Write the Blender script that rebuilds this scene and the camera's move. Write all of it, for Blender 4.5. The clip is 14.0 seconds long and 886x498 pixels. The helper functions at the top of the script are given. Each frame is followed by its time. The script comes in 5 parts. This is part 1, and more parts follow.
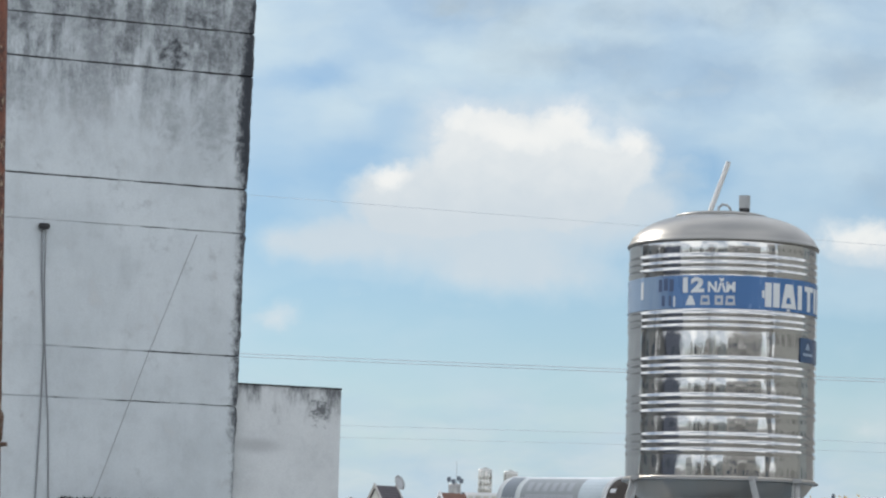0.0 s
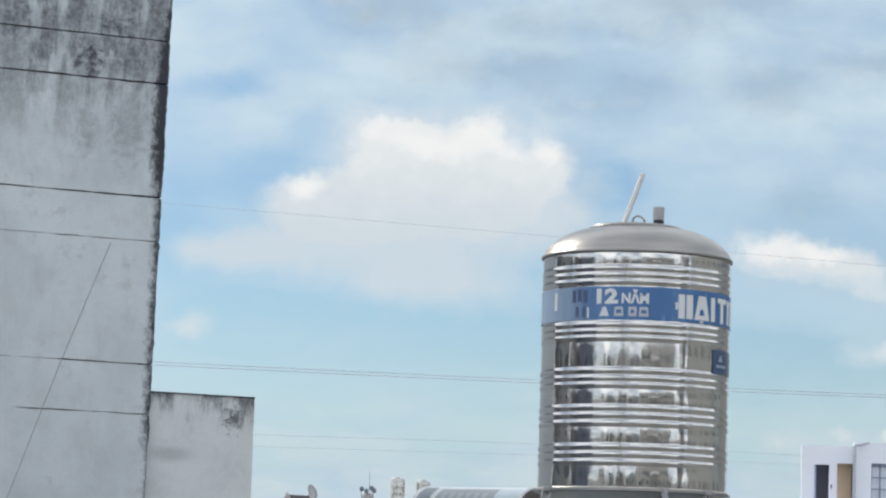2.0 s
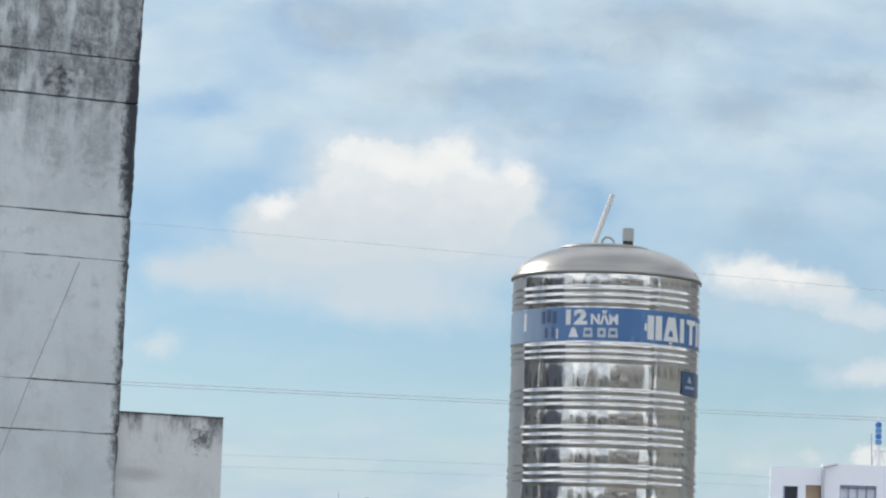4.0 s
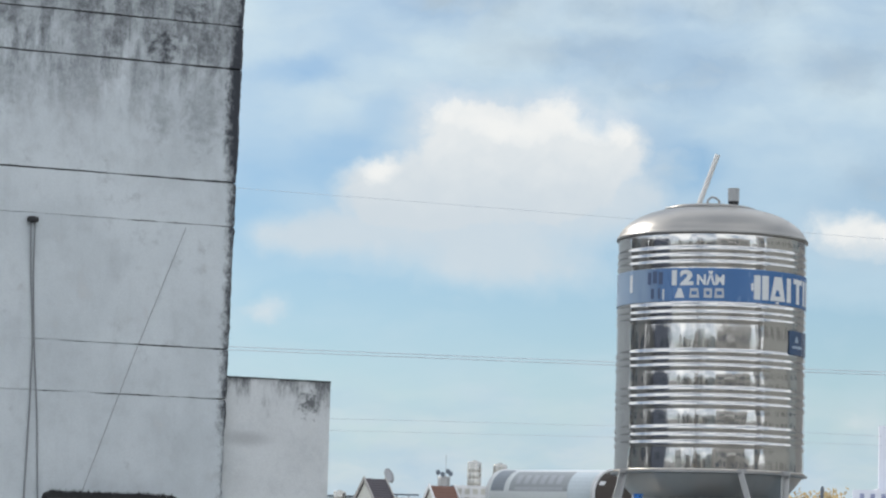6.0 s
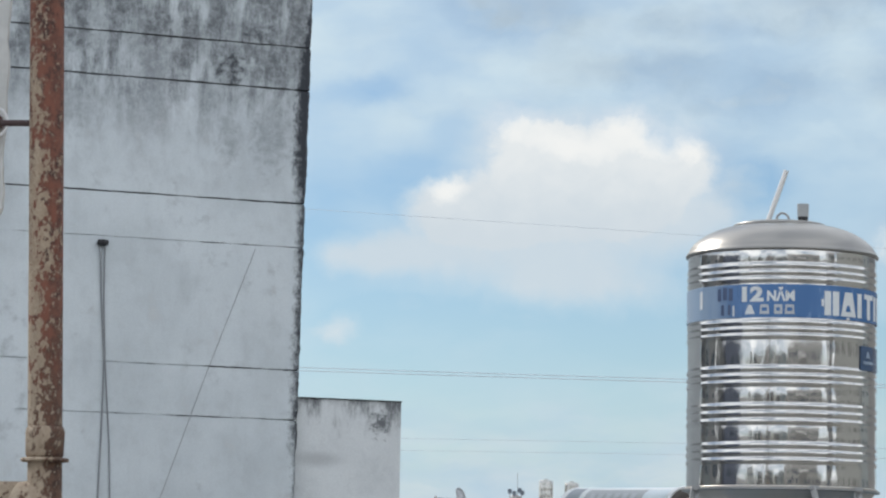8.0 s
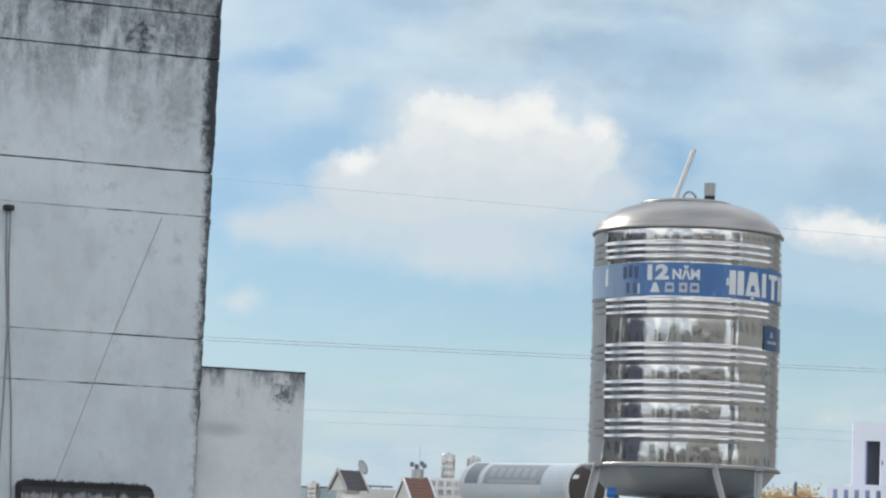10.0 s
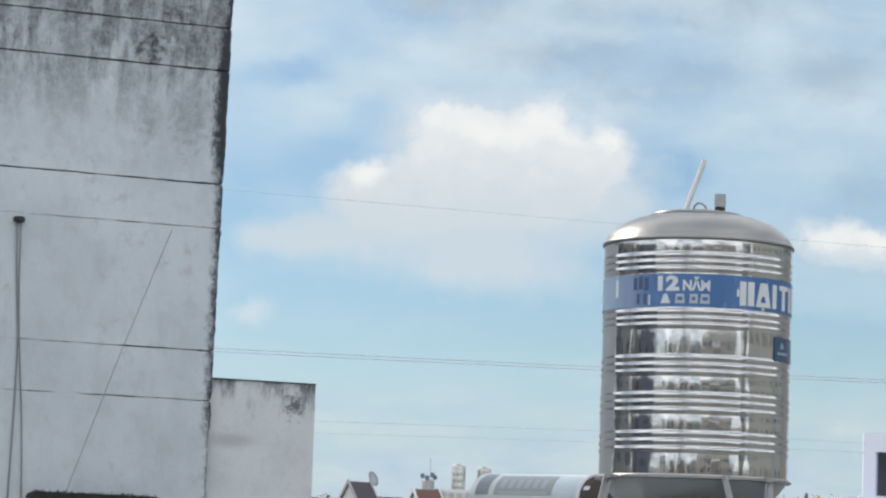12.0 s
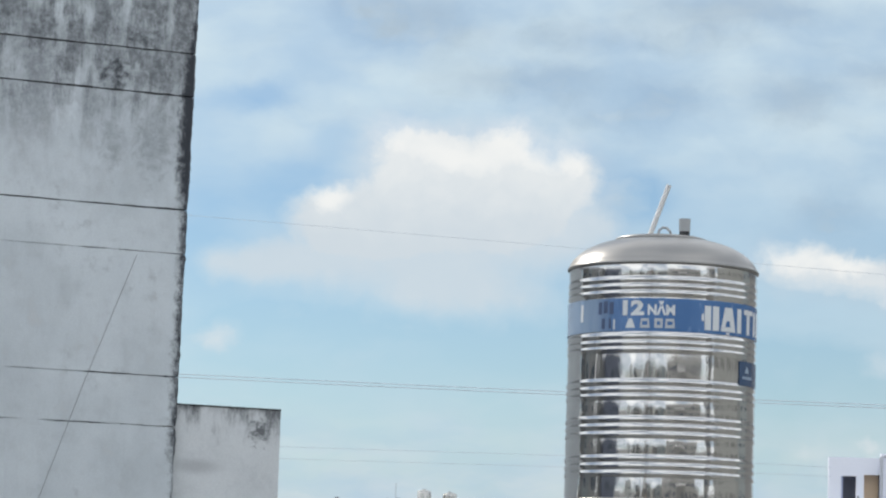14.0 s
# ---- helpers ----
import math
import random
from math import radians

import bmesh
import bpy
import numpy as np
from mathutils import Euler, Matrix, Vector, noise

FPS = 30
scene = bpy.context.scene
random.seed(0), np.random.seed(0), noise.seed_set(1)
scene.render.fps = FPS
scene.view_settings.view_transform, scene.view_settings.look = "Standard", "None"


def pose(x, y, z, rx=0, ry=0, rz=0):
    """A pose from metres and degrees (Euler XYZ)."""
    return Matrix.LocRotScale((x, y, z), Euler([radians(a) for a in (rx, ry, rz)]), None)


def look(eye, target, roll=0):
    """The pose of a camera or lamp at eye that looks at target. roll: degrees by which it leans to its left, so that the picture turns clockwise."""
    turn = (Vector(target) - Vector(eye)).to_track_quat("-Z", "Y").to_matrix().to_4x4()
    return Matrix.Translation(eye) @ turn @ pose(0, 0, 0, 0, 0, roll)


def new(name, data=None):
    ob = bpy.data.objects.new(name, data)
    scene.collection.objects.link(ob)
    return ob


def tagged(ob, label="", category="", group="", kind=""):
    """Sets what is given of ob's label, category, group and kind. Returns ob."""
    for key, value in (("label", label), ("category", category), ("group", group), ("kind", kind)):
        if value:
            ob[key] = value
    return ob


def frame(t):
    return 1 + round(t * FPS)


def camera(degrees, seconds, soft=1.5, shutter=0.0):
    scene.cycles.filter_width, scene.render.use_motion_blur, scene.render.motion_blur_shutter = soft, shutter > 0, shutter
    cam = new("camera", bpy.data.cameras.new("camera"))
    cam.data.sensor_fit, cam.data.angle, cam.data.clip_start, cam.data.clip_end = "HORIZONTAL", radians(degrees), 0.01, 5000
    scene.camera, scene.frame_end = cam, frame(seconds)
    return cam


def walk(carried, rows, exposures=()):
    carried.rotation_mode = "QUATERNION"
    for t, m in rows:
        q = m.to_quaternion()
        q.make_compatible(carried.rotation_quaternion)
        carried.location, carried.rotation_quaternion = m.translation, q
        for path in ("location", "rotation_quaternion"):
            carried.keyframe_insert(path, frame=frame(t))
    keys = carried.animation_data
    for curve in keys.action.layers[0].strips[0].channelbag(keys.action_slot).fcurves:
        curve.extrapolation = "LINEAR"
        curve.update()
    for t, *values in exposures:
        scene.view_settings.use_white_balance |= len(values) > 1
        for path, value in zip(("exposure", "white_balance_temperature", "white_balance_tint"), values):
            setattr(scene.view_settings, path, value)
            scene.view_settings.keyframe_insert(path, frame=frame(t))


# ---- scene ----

# ---------- camera ----------
EYE = 9.0
cam = camera(16.23, 14.0, soft=2.25)
# seconds, yaw, pitch, roll: the camera is held in one spot and only turns
TURNS = [
    (0.0, 0.000, 6.450, -1.550), (0.1, -0.125, 6.385, -1.573), (0.2, -0.296, 6.428, -1.597), (0.3, -0.478, 6.471, -1.620),
    (0.4, -0.576, 6.418, -1.644), (0.5, -0.652, 6.352, -1.667), (0.6, -0.770, 6.324, -1.680), (0.7, -0.898, 6.304, -1.693),
    (0.8, -0.974, 6.325, -1.705), (0.9, -1.039, 6.357, -1.718), (1.0, -1.076, 6.421, -1.731), (1.1, -1.104, 6.452, -1.734),
    (1.2, -1.157, 6.495, -1.736), (1.3, -1.210, 6.538, -1.739), (1.4, -1.274, 6.655, -1.741), (1.5, -1.317, 6.691, -1.744),
    (1.6, -1.349, 6.666, -1.752), (1.7, -1.381, 6.645, -1.759), (1.8, -1.467, 6.668, -1.767), (1.9, -1.542, 6.690, -1.774),
    (2.0, -1.615, 6.677, -1.782), (2.1, -1.704, 6.679, -1.795), (2.2, -1.790, 6.733, -1.807), (2.3, -1.876, 6.787, -1.820),
    (2.4, -1.909, 6.797, -1.832), (2.5, -1.931, 6.824, -1.845), (2.6, -1.943, 6.839, -1.848), (2.7, -1.944, 6.870, -1.852),
    (2.8, -1.933, 6.912, -1.855), (2.9, -1.976, 6.955, -1.859), (3.0, -2.003, 7.008, -1.862), (3.1, -1.987, 7.039, -1.862),
    (3.2, -1.975, 6.995, -1.862), (5.3, -2.670, 7.292, -1.891), (5.4, -2.656, 7.297, -1.876), (5.5, -2.619, 7.238, -1.861),
    (5.6, -2.475, 7.066, -1.787), (5.7, -2.002, 6.736, -1.712), (5.8, -1.126, 6.419, -1.638), (5.9, -0.400, 6.338, -1.563),
    (6.0, -0.195, 6.325, -1.489), (6.1, -0.260, 6.381, -1.537), (6.2, -0.172, 6.280, -1.585), (6.3, 0.011, 6.041, -1.633),
    (6.4, 0.099, 5.962, -1.681), (6.5, 0.059, 5.990, -1.729), (6.6, 0.137, 5.926, -1.717), (6.7, 0.338, 5.808, -1.706),
    (6.8, 0.601, 5.752, -1.694), (6.9, 0.875, 5.697, -1.683), (7.0, 1.079, 5.801, -1.671), (7.1, 1.103, 6.245, -1.552),
    (7.2, 1.034, 6.385, -1.434), (7.3, 1.112, 6.409, -1.315), (7.4, 1.159, 6.370, -1.197), (7.5, 1.008, 6.454, -1.078),
    (7.6, 0.913, 6.543, -1.070), (7.7, 0.992, 6.469, -1.063), (7.8, 1.129, 6.470, -1.055), (7.9, 1.161, 6.470, -1.048),
    (8.0, 1.139, 6.649, -1.040), (8.1, 1.124, 6.780, -1.100), (8.2, 1.126, 6.742, -1.160), (8.3, 1.118, 6.630, -1.221),
    (8.4, 1.058, 6.613, -1.281), (8.5, 0.959, 6.626, -1.341), (8.6, 0.862, 6.525, -1.421), (8.7, 0.768, 6.433, -1.501),
    (8.8, 0.611, 6.374, -1.580), (8.9, 0.286, 6.423, -1.660), (9.0, -0.236, 6.480, -1.740), (9.1, -0.599, 6.328, -1.833),
    (9.2, -0.789, 6.175, -1.926), (11.3, -0.437, 6.242, -2.040), (11.4, -0.426, 6.232, -2.042), (11.5, -0.416, 6.242, -2.044),
    (11.6, -0.466, 6.288, -2.025), (11.7, -0.504, 6.356, -2.005), (11.8, -0.502, 6.347, -1.986), (11.9, -0.499, 6.370, -1.966),
    (12.0, -0.501, 6.399, -1.947), (12.1, -0.509, 6.413, -1.958), (12.2, -0.520, 6.454, -1.970), (12.3, -0.511, 6.453, -1.981),
    (12.4, -0.513, 6.441, -1.993), (12.5, -0.460, 6.342, -2.004), (12.6, -0.456, 6.096, -1.955), (12.7, -0.840, 5.741, -1.906),
    (12.8, -1.425, 5.685, -1.856), (12.9, -1.736, 5.579, -1.807), (13.0, -1.626, 5.714, -1.758), (13.1, -1.270, 5.912, -1.722),
    (13.2, -0.836, 6.164, -1.686), (13.3, -0.588, 6.289, -1.651), (13.4, -0.605, 6.534, -1.615), (13.5, -0.621, 6.676, -1.579),
    (13.6, -0.611, 6.729, -1.610), (13.7, -0.678, 6.802, -1.642), (13.8, -0.862, 6.897, -1.673), (13.9, -1.024, 6.929, -1.705),
    (14.0, -1.129, 6.882, -1.736),
]
walk(cam, [(t, pose(0, 0, EYE, 90 + pitch, roll, yaw)) for t, yaw, pitch, roll in TURNS])


# ---------- node helpers ----------
def link(nt, socket, value):
    if isinstance(value, bpy.types.NodeSocket):
        nt.links.new(value, socket)
    elif value is not None:
        socket.default_value = value


def calc(nt, op, a, b=None, c=None, clamp=False):
    n = nt.nodes.new("ShaderNodeMath")
    n.operation, n.use_clamp = op, clamp
    for i, v in enumerate((a, b, c)):
        link(nt, n.inputs[i], v)
    return n.outputs[0]


def vmath(nt, op, a, b=None, scale=None):
    n = nt.nodes.new("ShaderNodeVectorMath")
    n.operation = op
    link(nt, n.inputs[0], a)
    link(nt, n.inputs[1], b)
    if scale is not None:
        link(nt, n.inputs["Scale"], scale)
    return n.outputs["Value"] if op in ("LENGTH", "DOT_PRODUCT") else n.outputs[0]


def fractal(nt, vec, scale, detail=4.0, rough=0.55, out="Fac"):
    n = nt.nodes.new("ShaderNodeTexNoise")
    link(nt, n.inputs["Vector"], vec)
    n.inputs["Scale"].default_value = scale
    n.inputs["Detail"].default_value = detail
    n.inputs["Roughness"].default_value = rough
    return n.outputs[out]


def step(nt, x, lo, hi, a=0.0, b=1.0):
    n = nt.nodes.new("ShaderNodeMapRange")
    n.interpolation_type = "SMOOTHSTEP"
    for i, v in enumerate((x, lo, hi, a, b)):
        link(nt, n.inputs[i], v)
    return n.outputs[0]


def blend(nt, fac, a, b, mode="MIX"):
    n = nt.nodes.new("ShaderNodeMix")
    n.data_type, n.blend_type = "RGBA", mode
    link(nt, n.inputs[0], fac)
    link(nt, n.inputs[6], a if isinstance(a, bpy.types.NodeSocket) else (*a, 1))
    link(nt, n.inputs[7], b if isinstance(b, bpy.types.NodeSocket) else (*b, 1))
    return n.outputs[2]


def relief(nt, height, strength, distance):
    n = nt.nodes.new("ShaderNodeBump")
    n.inputs["Strength"].default_value = strength
    n.inputs["Distance"].default_value = distance
    link(nt, n.inputs["Height"], height)
    return n.outputs[0]


def coords(nt):
    return nt.nodes.new("ShaderNodeTexCoord").outputs["Object"]


def xyz(nt, v):
    n = nt.nodes.new("ShaderNodeSeparateXYZ")
    link(nt, n.inputs[0], v)
    return n.outputs


def vec(nt, x, y, z):
    n = nt.nodes.new("ShaderNodeCombineXYZ")
    for i, v in enumerate((x, y, z)):
        link(nt, n.inputs[i], v)
    return n.outputs[0]


def material(name):
    m = bpy.data.materials.new(name)
    m.use_nodes = True
    return m, m.node_tree, m.node_tree.nodes["Principled BSDF"]


# ---------- sky, sun ----------
SUN_FROM = Vector((-0.60, 0.55, 0.60)).normalized()
world = bpy.data.worlds.new("sky")
scene.world = world
world.use_nodes = True
wt = world.node_tree
sky = wt.nodes.new("ShaderNodeTexSky")
sky.sky_type, sky.sun_disc = "NISHITA", False
sky.sun_elevation = math.asin(SUN_FROM.z)
sky.sun_rotation = math.atan2(SUN_FROM.x, SUN_FROM.y)
sky.air_density, sky.dust_density, sky.ozone_density = 1.0, 0.2, 2.0
way = wt.nodes.new("ShaderNodeTexCoord").outputs["Generated"]
wx, wy, wz = xyz(wt, way)
# flat sky map ahead: a thousandth of the distance a unit
ahead = calc(wt, "MAXIMUM", wy, 0.02)
su = calc(wt, "MULTIPLY", calc(wt, "DIVIDE", wx, ahead), 1000.0)
sv = calc(wt, "MULTIPLY", calc(wt, "DIVIDE", wz, ahead), 1000.0)
flat = vec(wt, su, sv, 0.0)
warp = vmath(wt, "SUBTRACT", fractal(wt, flat, 0.045, 5, 0.6, "Color"), (0.5, 0.5, 0.5))
flat = vmath(wt, "ADD", flat, vmath(wt, "MULTIPLY", warp, (12.0, 10.0, 0.0)))
fine = vmath(wt, "SUBTRACT", fractal(wt, flat, 0.13, 5, 0.62, "Color"), (0.5, 0.5, 0.5))
puffed = vmath(wt, "ADD", flat, vmath(wt, "MULTIPLY", fine, (8.0, 7.5, 0.0)))


def puffs(where, blobs):
    total = None
    for u, v, ru, rv in blobs:
        d = vmath(wt, "MULTIPLY", vmath(wt, "SUBTRACT", where, (u, v, 0)), (1 / ru, 1 / rv, 0))
        g = calc(wt, "EXPONENT", calc(wt, "MULTIPLY", vmath(wt, "DOT_PRODUCT", d, d), -1.0))
        total = g if total is None else calc(wt, "ADD", total, g)
    return total


heap = puffs(puffed, [(0, 155, 14, 11), (17, 150, 14, 9), (37, 157, 13, 9), (60, 149, 10, 12), (22, 141, 26, 13), (48, 138, 16, 11), (-21, 131, 15, 9), (0, 134, 20, 11),
                      (-14, 122, 22, 10), (12, 124, 26, 11), (38, 128, 22, 11),
                      (128, 121, 14, 9), (146, 118, 15, 7), (162, 115, 14, 6)])
base = puffs(flat, [(-34, 117, 17, 9), (-10, 117, 25, 12), (19, 119, 25, 13), (47, 125, 20, 12), (64, 132, 14, 14), (-52, 113, 15, 6), (25, 105, 34, 8)])
wisps = puffs(puffed, [(-57, 90, 10, 6), (130, 117, 16, 8), (156, 114, 19, 7), (178, 108, 20, 6), (171, 88, 17, 7), (190, 92, 16, 8),
                       (157, 61, 7, 4), (136, 59, 9, 5), (101, 62, 12, 5)])
crisp = puffs(puffed, [(173, 61, 7, 6), (187, 60, 10, 7)])
sunny = puffs(puffed, [(37, 160, 10, 7), (0, 159, 11, 8), (59, 152, 6, 7), (20, 150, 18, 8), (-22, 137, 11, 5), (48, 152, 10, 6), (128, 122, 12, 6), (148, 119, 11, 4)])
grey = puffs(puffed, [(43, 176, 30, 8), (86, 171, 14, 8), (131, 172, 17, 9), (2, 193, 22, 11), (106, 201, 36, 9), (60, 192, 40, 6), (142, 135, 14, 9),
                      (165, 182, 20, 6), (-9, 202, 18, 8), (68, 165, 18, 5), (72, 140, 10, 8)])
clear = puffs(flat, [(-34, 139, 17, 12), (-45, 168, 17, 7), (10, 88, 60, 12), (-62, 124, 14, 20), (80, 140, 12, 9), (66, 78, 40, 9),
                     (-34, 95, 24, 8), (120, 84, 50, 12), (-60, 74, 30, 8), (150, 78, 40, 8), (-20, 155, 10, 8), (70, 103, 30, 10)])
veil = fractal(wt, vmath(wt, "MULTIPLY", flat, (1.0, 2.2, 1.0)), 0.02, 4, 0.5)
shade = fractal(wt, flat, 0.075, 5, 0.55)
# cloud cover of the rest of the sky
rest = fractal(wt, vmath(wt, "MULTIPLY", way, (1.0, 1.0, 2.5)), 2.6, 6, 0.55)
front = step(wt, wy, 0.85, 0.95)
veil_f = calc(wt, "SUBTRACT", calc(wt, "MULTIPLY", step(wt, veil, 0.28, 0.72, 0.5, 0.95), step(wt, sv, 115.0, 172.0, 0.5, 1.0)), calc(wt, "MULTIPLY", step(wt, clear, 0.1, 1.1), 0.4))
veil_f = calc(wt, "MAXIMUM", veil_f, step(wt, calc(wt, "MULTIPLY_ADD", calc(wt, "SUBTRACT", veil, 0.5), -85.0, sv), 96.0, 26.0, 0.06, 0.92))
rest_f = step(wt, rest, 0.36, 0.58, 0.3, 0.97)
cover = calc(wt, "ADD", calc(wt, "MULTIPLY", front, veil_f), calc(wt, "MULTIPLY", calc(wt, "SUBTRACT", 1.0, front), rest_f), clamp=True)
VEIL, GREY, PALE, WHITE = (0.63, 0.765, 0.84), (0.465, 0.57, 0.655), (0.635, 0.70, 0.75), (0.935, 0.93, 0.90)
cloud = blend(wt, step(wt, rest, 0.42, 0.66), (1.05, 1.15, 1.28), (1.74, 1.80, 1.86))
cloud = blend(wt, front, cloud, blend(wt, step(wt, sv, 105.0, 45.0), VEIL, blend(wt, step(wt, fractal(wt, vmath(wt, "MULTIPLY", flat, (0.5, 1.6, 1.0)), 0.045, 4, 0.55), 0.35, 0.65), (0.475, 0.62, 0.745), (0.60, 0.69, 0.765))))
grey_f = calc(wt, "MULTIPLY", step(wt, calc(wt, "ADD", grey, calc(wt, "MULTIPLY", calc(wt, "SUBTRACT", fractal(wt, vmath(wt, "MULTIPLY", flat, (0.8, 1.5, 1.0)), 0.055, 6, 0.6), 0.5), 1.9)), -0.2, 1.9), calc(wt, "MULTIPLY", front, 0.95))
cloud = blend(wt, grey_f, cloud, blend(wt, step(wt, shade, 0.3, 0.7), tuple(0.88 * c for c in GREY), tuple(1.12 * c for c in GREY)))
dark = puffs(puffed, [(43, 178, 30, 6), (88, 173, 13, 7), (131, 174, 15, 8), (141, 137, 12, 8), (8, 198, 20, 8), (112, 203, 30, 7), (165, 184, 18, 4)])
dark_f = calc(wt, "MULTIPLY", step(wt, calc(wt, "ADD", dark, calc(wt, "MULTIPLY", calc(wt, "SUBTRACT", shade, 0.5), 1.2)), 0.0, 1.35), calc(wt, "MULTIPLY", front, 0.7))
cloud = blend(wt, dark_f, cloud, (0.43, 0.535, 0.625))
lumps = calc(wt, "MULTIPLY", calc(wt, "SUBTRACT", shade, 0.5), 0.85)
heap_f = calc(wt, "MULTIPLY", step(wt, calc(wt, "ADD", heap, lumps), 0.0, 1.35), 0.95)
base_f = calc(wt, "MULTIPLY", step(wt, calc(wt, "ADD", base, lumps), -0.1, 1.5), 0.85)
whole_f = calc(wt, "MAXIMUM", heap_f, base_f)
wisp_f = calc(wt, "MULTIPLY", step(wt, calc(wt, "ADD", wisps, lumps), -0.05, 1.4), 0.85)
crisp_f = step(wt, crisp, 0.25, 0.8, 0.0, 0.9)
body = calc(wt, "MULTIPLY", calc(wt, "MAXIMUM", whole_f, calc(wt, "MAXIMUM", wisp_f, crisp_f)), front)
lit = calc(wt, "MAXIMUM", step(wt, calc(wt, "ADD", sunny, lumps), -0.05, 1.2), calc(wt, "MULTIPLY", calc(wt, "ADD", crisp_f, calc(wt, "MULTIPLY", wisp_f, 0.55)), 0.8))
lit = calc(wt, "MAXIMUM", lit, calc(wt, "MULTIPLY", heap_f, step(wt, calc(wt, "MULTIPLY_ADD", shade, 30.0, sv), 134.0, 174.0, 0.03, 0.75)))
cloud = blend(wt, body, cloud, blend(wt, lit, PALE, WHITE))
cover = calc(wt, "MAXIMUM", cover, calc(wt, "MAXIMUM", body, calc(wt, "MAXIMUM", grey_f, dark_f)))
bg_sky, bg_cloud = wt.nodes["Background"], wt.nodes.new("ShaderNodeBackground")
wt.links.new(blend(wt, 1.0, sky.outputs[0], (0.835, 0.95, 1.06), "MULTIPLY"), bg_sky.inputs[0])
bg_sky.inputs[1].default_value = 0.09
wt.links.new(cloud, bg_cloud.inputs[0])
bg_cloud.inputs[1].default_value = 1.0
mixer = wt.nodes.new("ShaderNodeMixShader")
wt.links.new(cover, mixer.inputs[0])
wt.links.new(bg_sky.outputs[0], mixer.inputs[1])
wt.links.new(bg_cloud.outputs[0], mixer.inputs[2])
wt.links.new(mixer.outputs[0], wt.nodes["World Output"].inputs[0])

lamp = bpy.data.lights.new("sun", "SUN")
lamp.energy, lamp.angle, lamp.color = 2.2, radians(2.5), (1.0, 0.94, 0.84)
new("sun", lamp).matrix_world = look(SUN_FROM * 100, (0, 0, 0))
scene.view_settings.exposure = 0.0


# ---------- materials ----------
def plain(name, colour, rough=0.7, metal=0.0, spread=0.12, scale=3.0, grain=40.0, bump=0.15, depth=0.004, contrast=0.5):
    """A surface of one colour with blotches at two scales and a fine relief."""
    m, nt, b = material(name)
    v = coords(nt)
    big, small_n = fractal(nt, v, scale), fractal(nt, v, grain, 3)
    dark = tuple(c * (1 - 2 * spread) for c in colour)
    light = tuple(min(1, c * (1 + spread)) for c in colour)
    mixed = calc(nt, "MULTIPLY_ADD", small_n, 0.35, calc(nt, "MULTIPLY", big, 0.65))
    if contrast < 0.5:
        mixed = step(nt, mixed, 0.5 - contrast, 0.5 + contrast)
    link(nt, b.inputs["Base Color"], blend(nt, mixed, dark, light))
    b.inputs["Metallic"].default_value = metal
    link(nt, b.inputs["Roughness"], step(nt, big, 0.2, 0.8, max(0.02, rough - 0.08), min(1, rough + 0.08)))
    if bump:
        link(nt, b.inputs["Normal"], relief(nt, small_n, bump, depth))
    return m


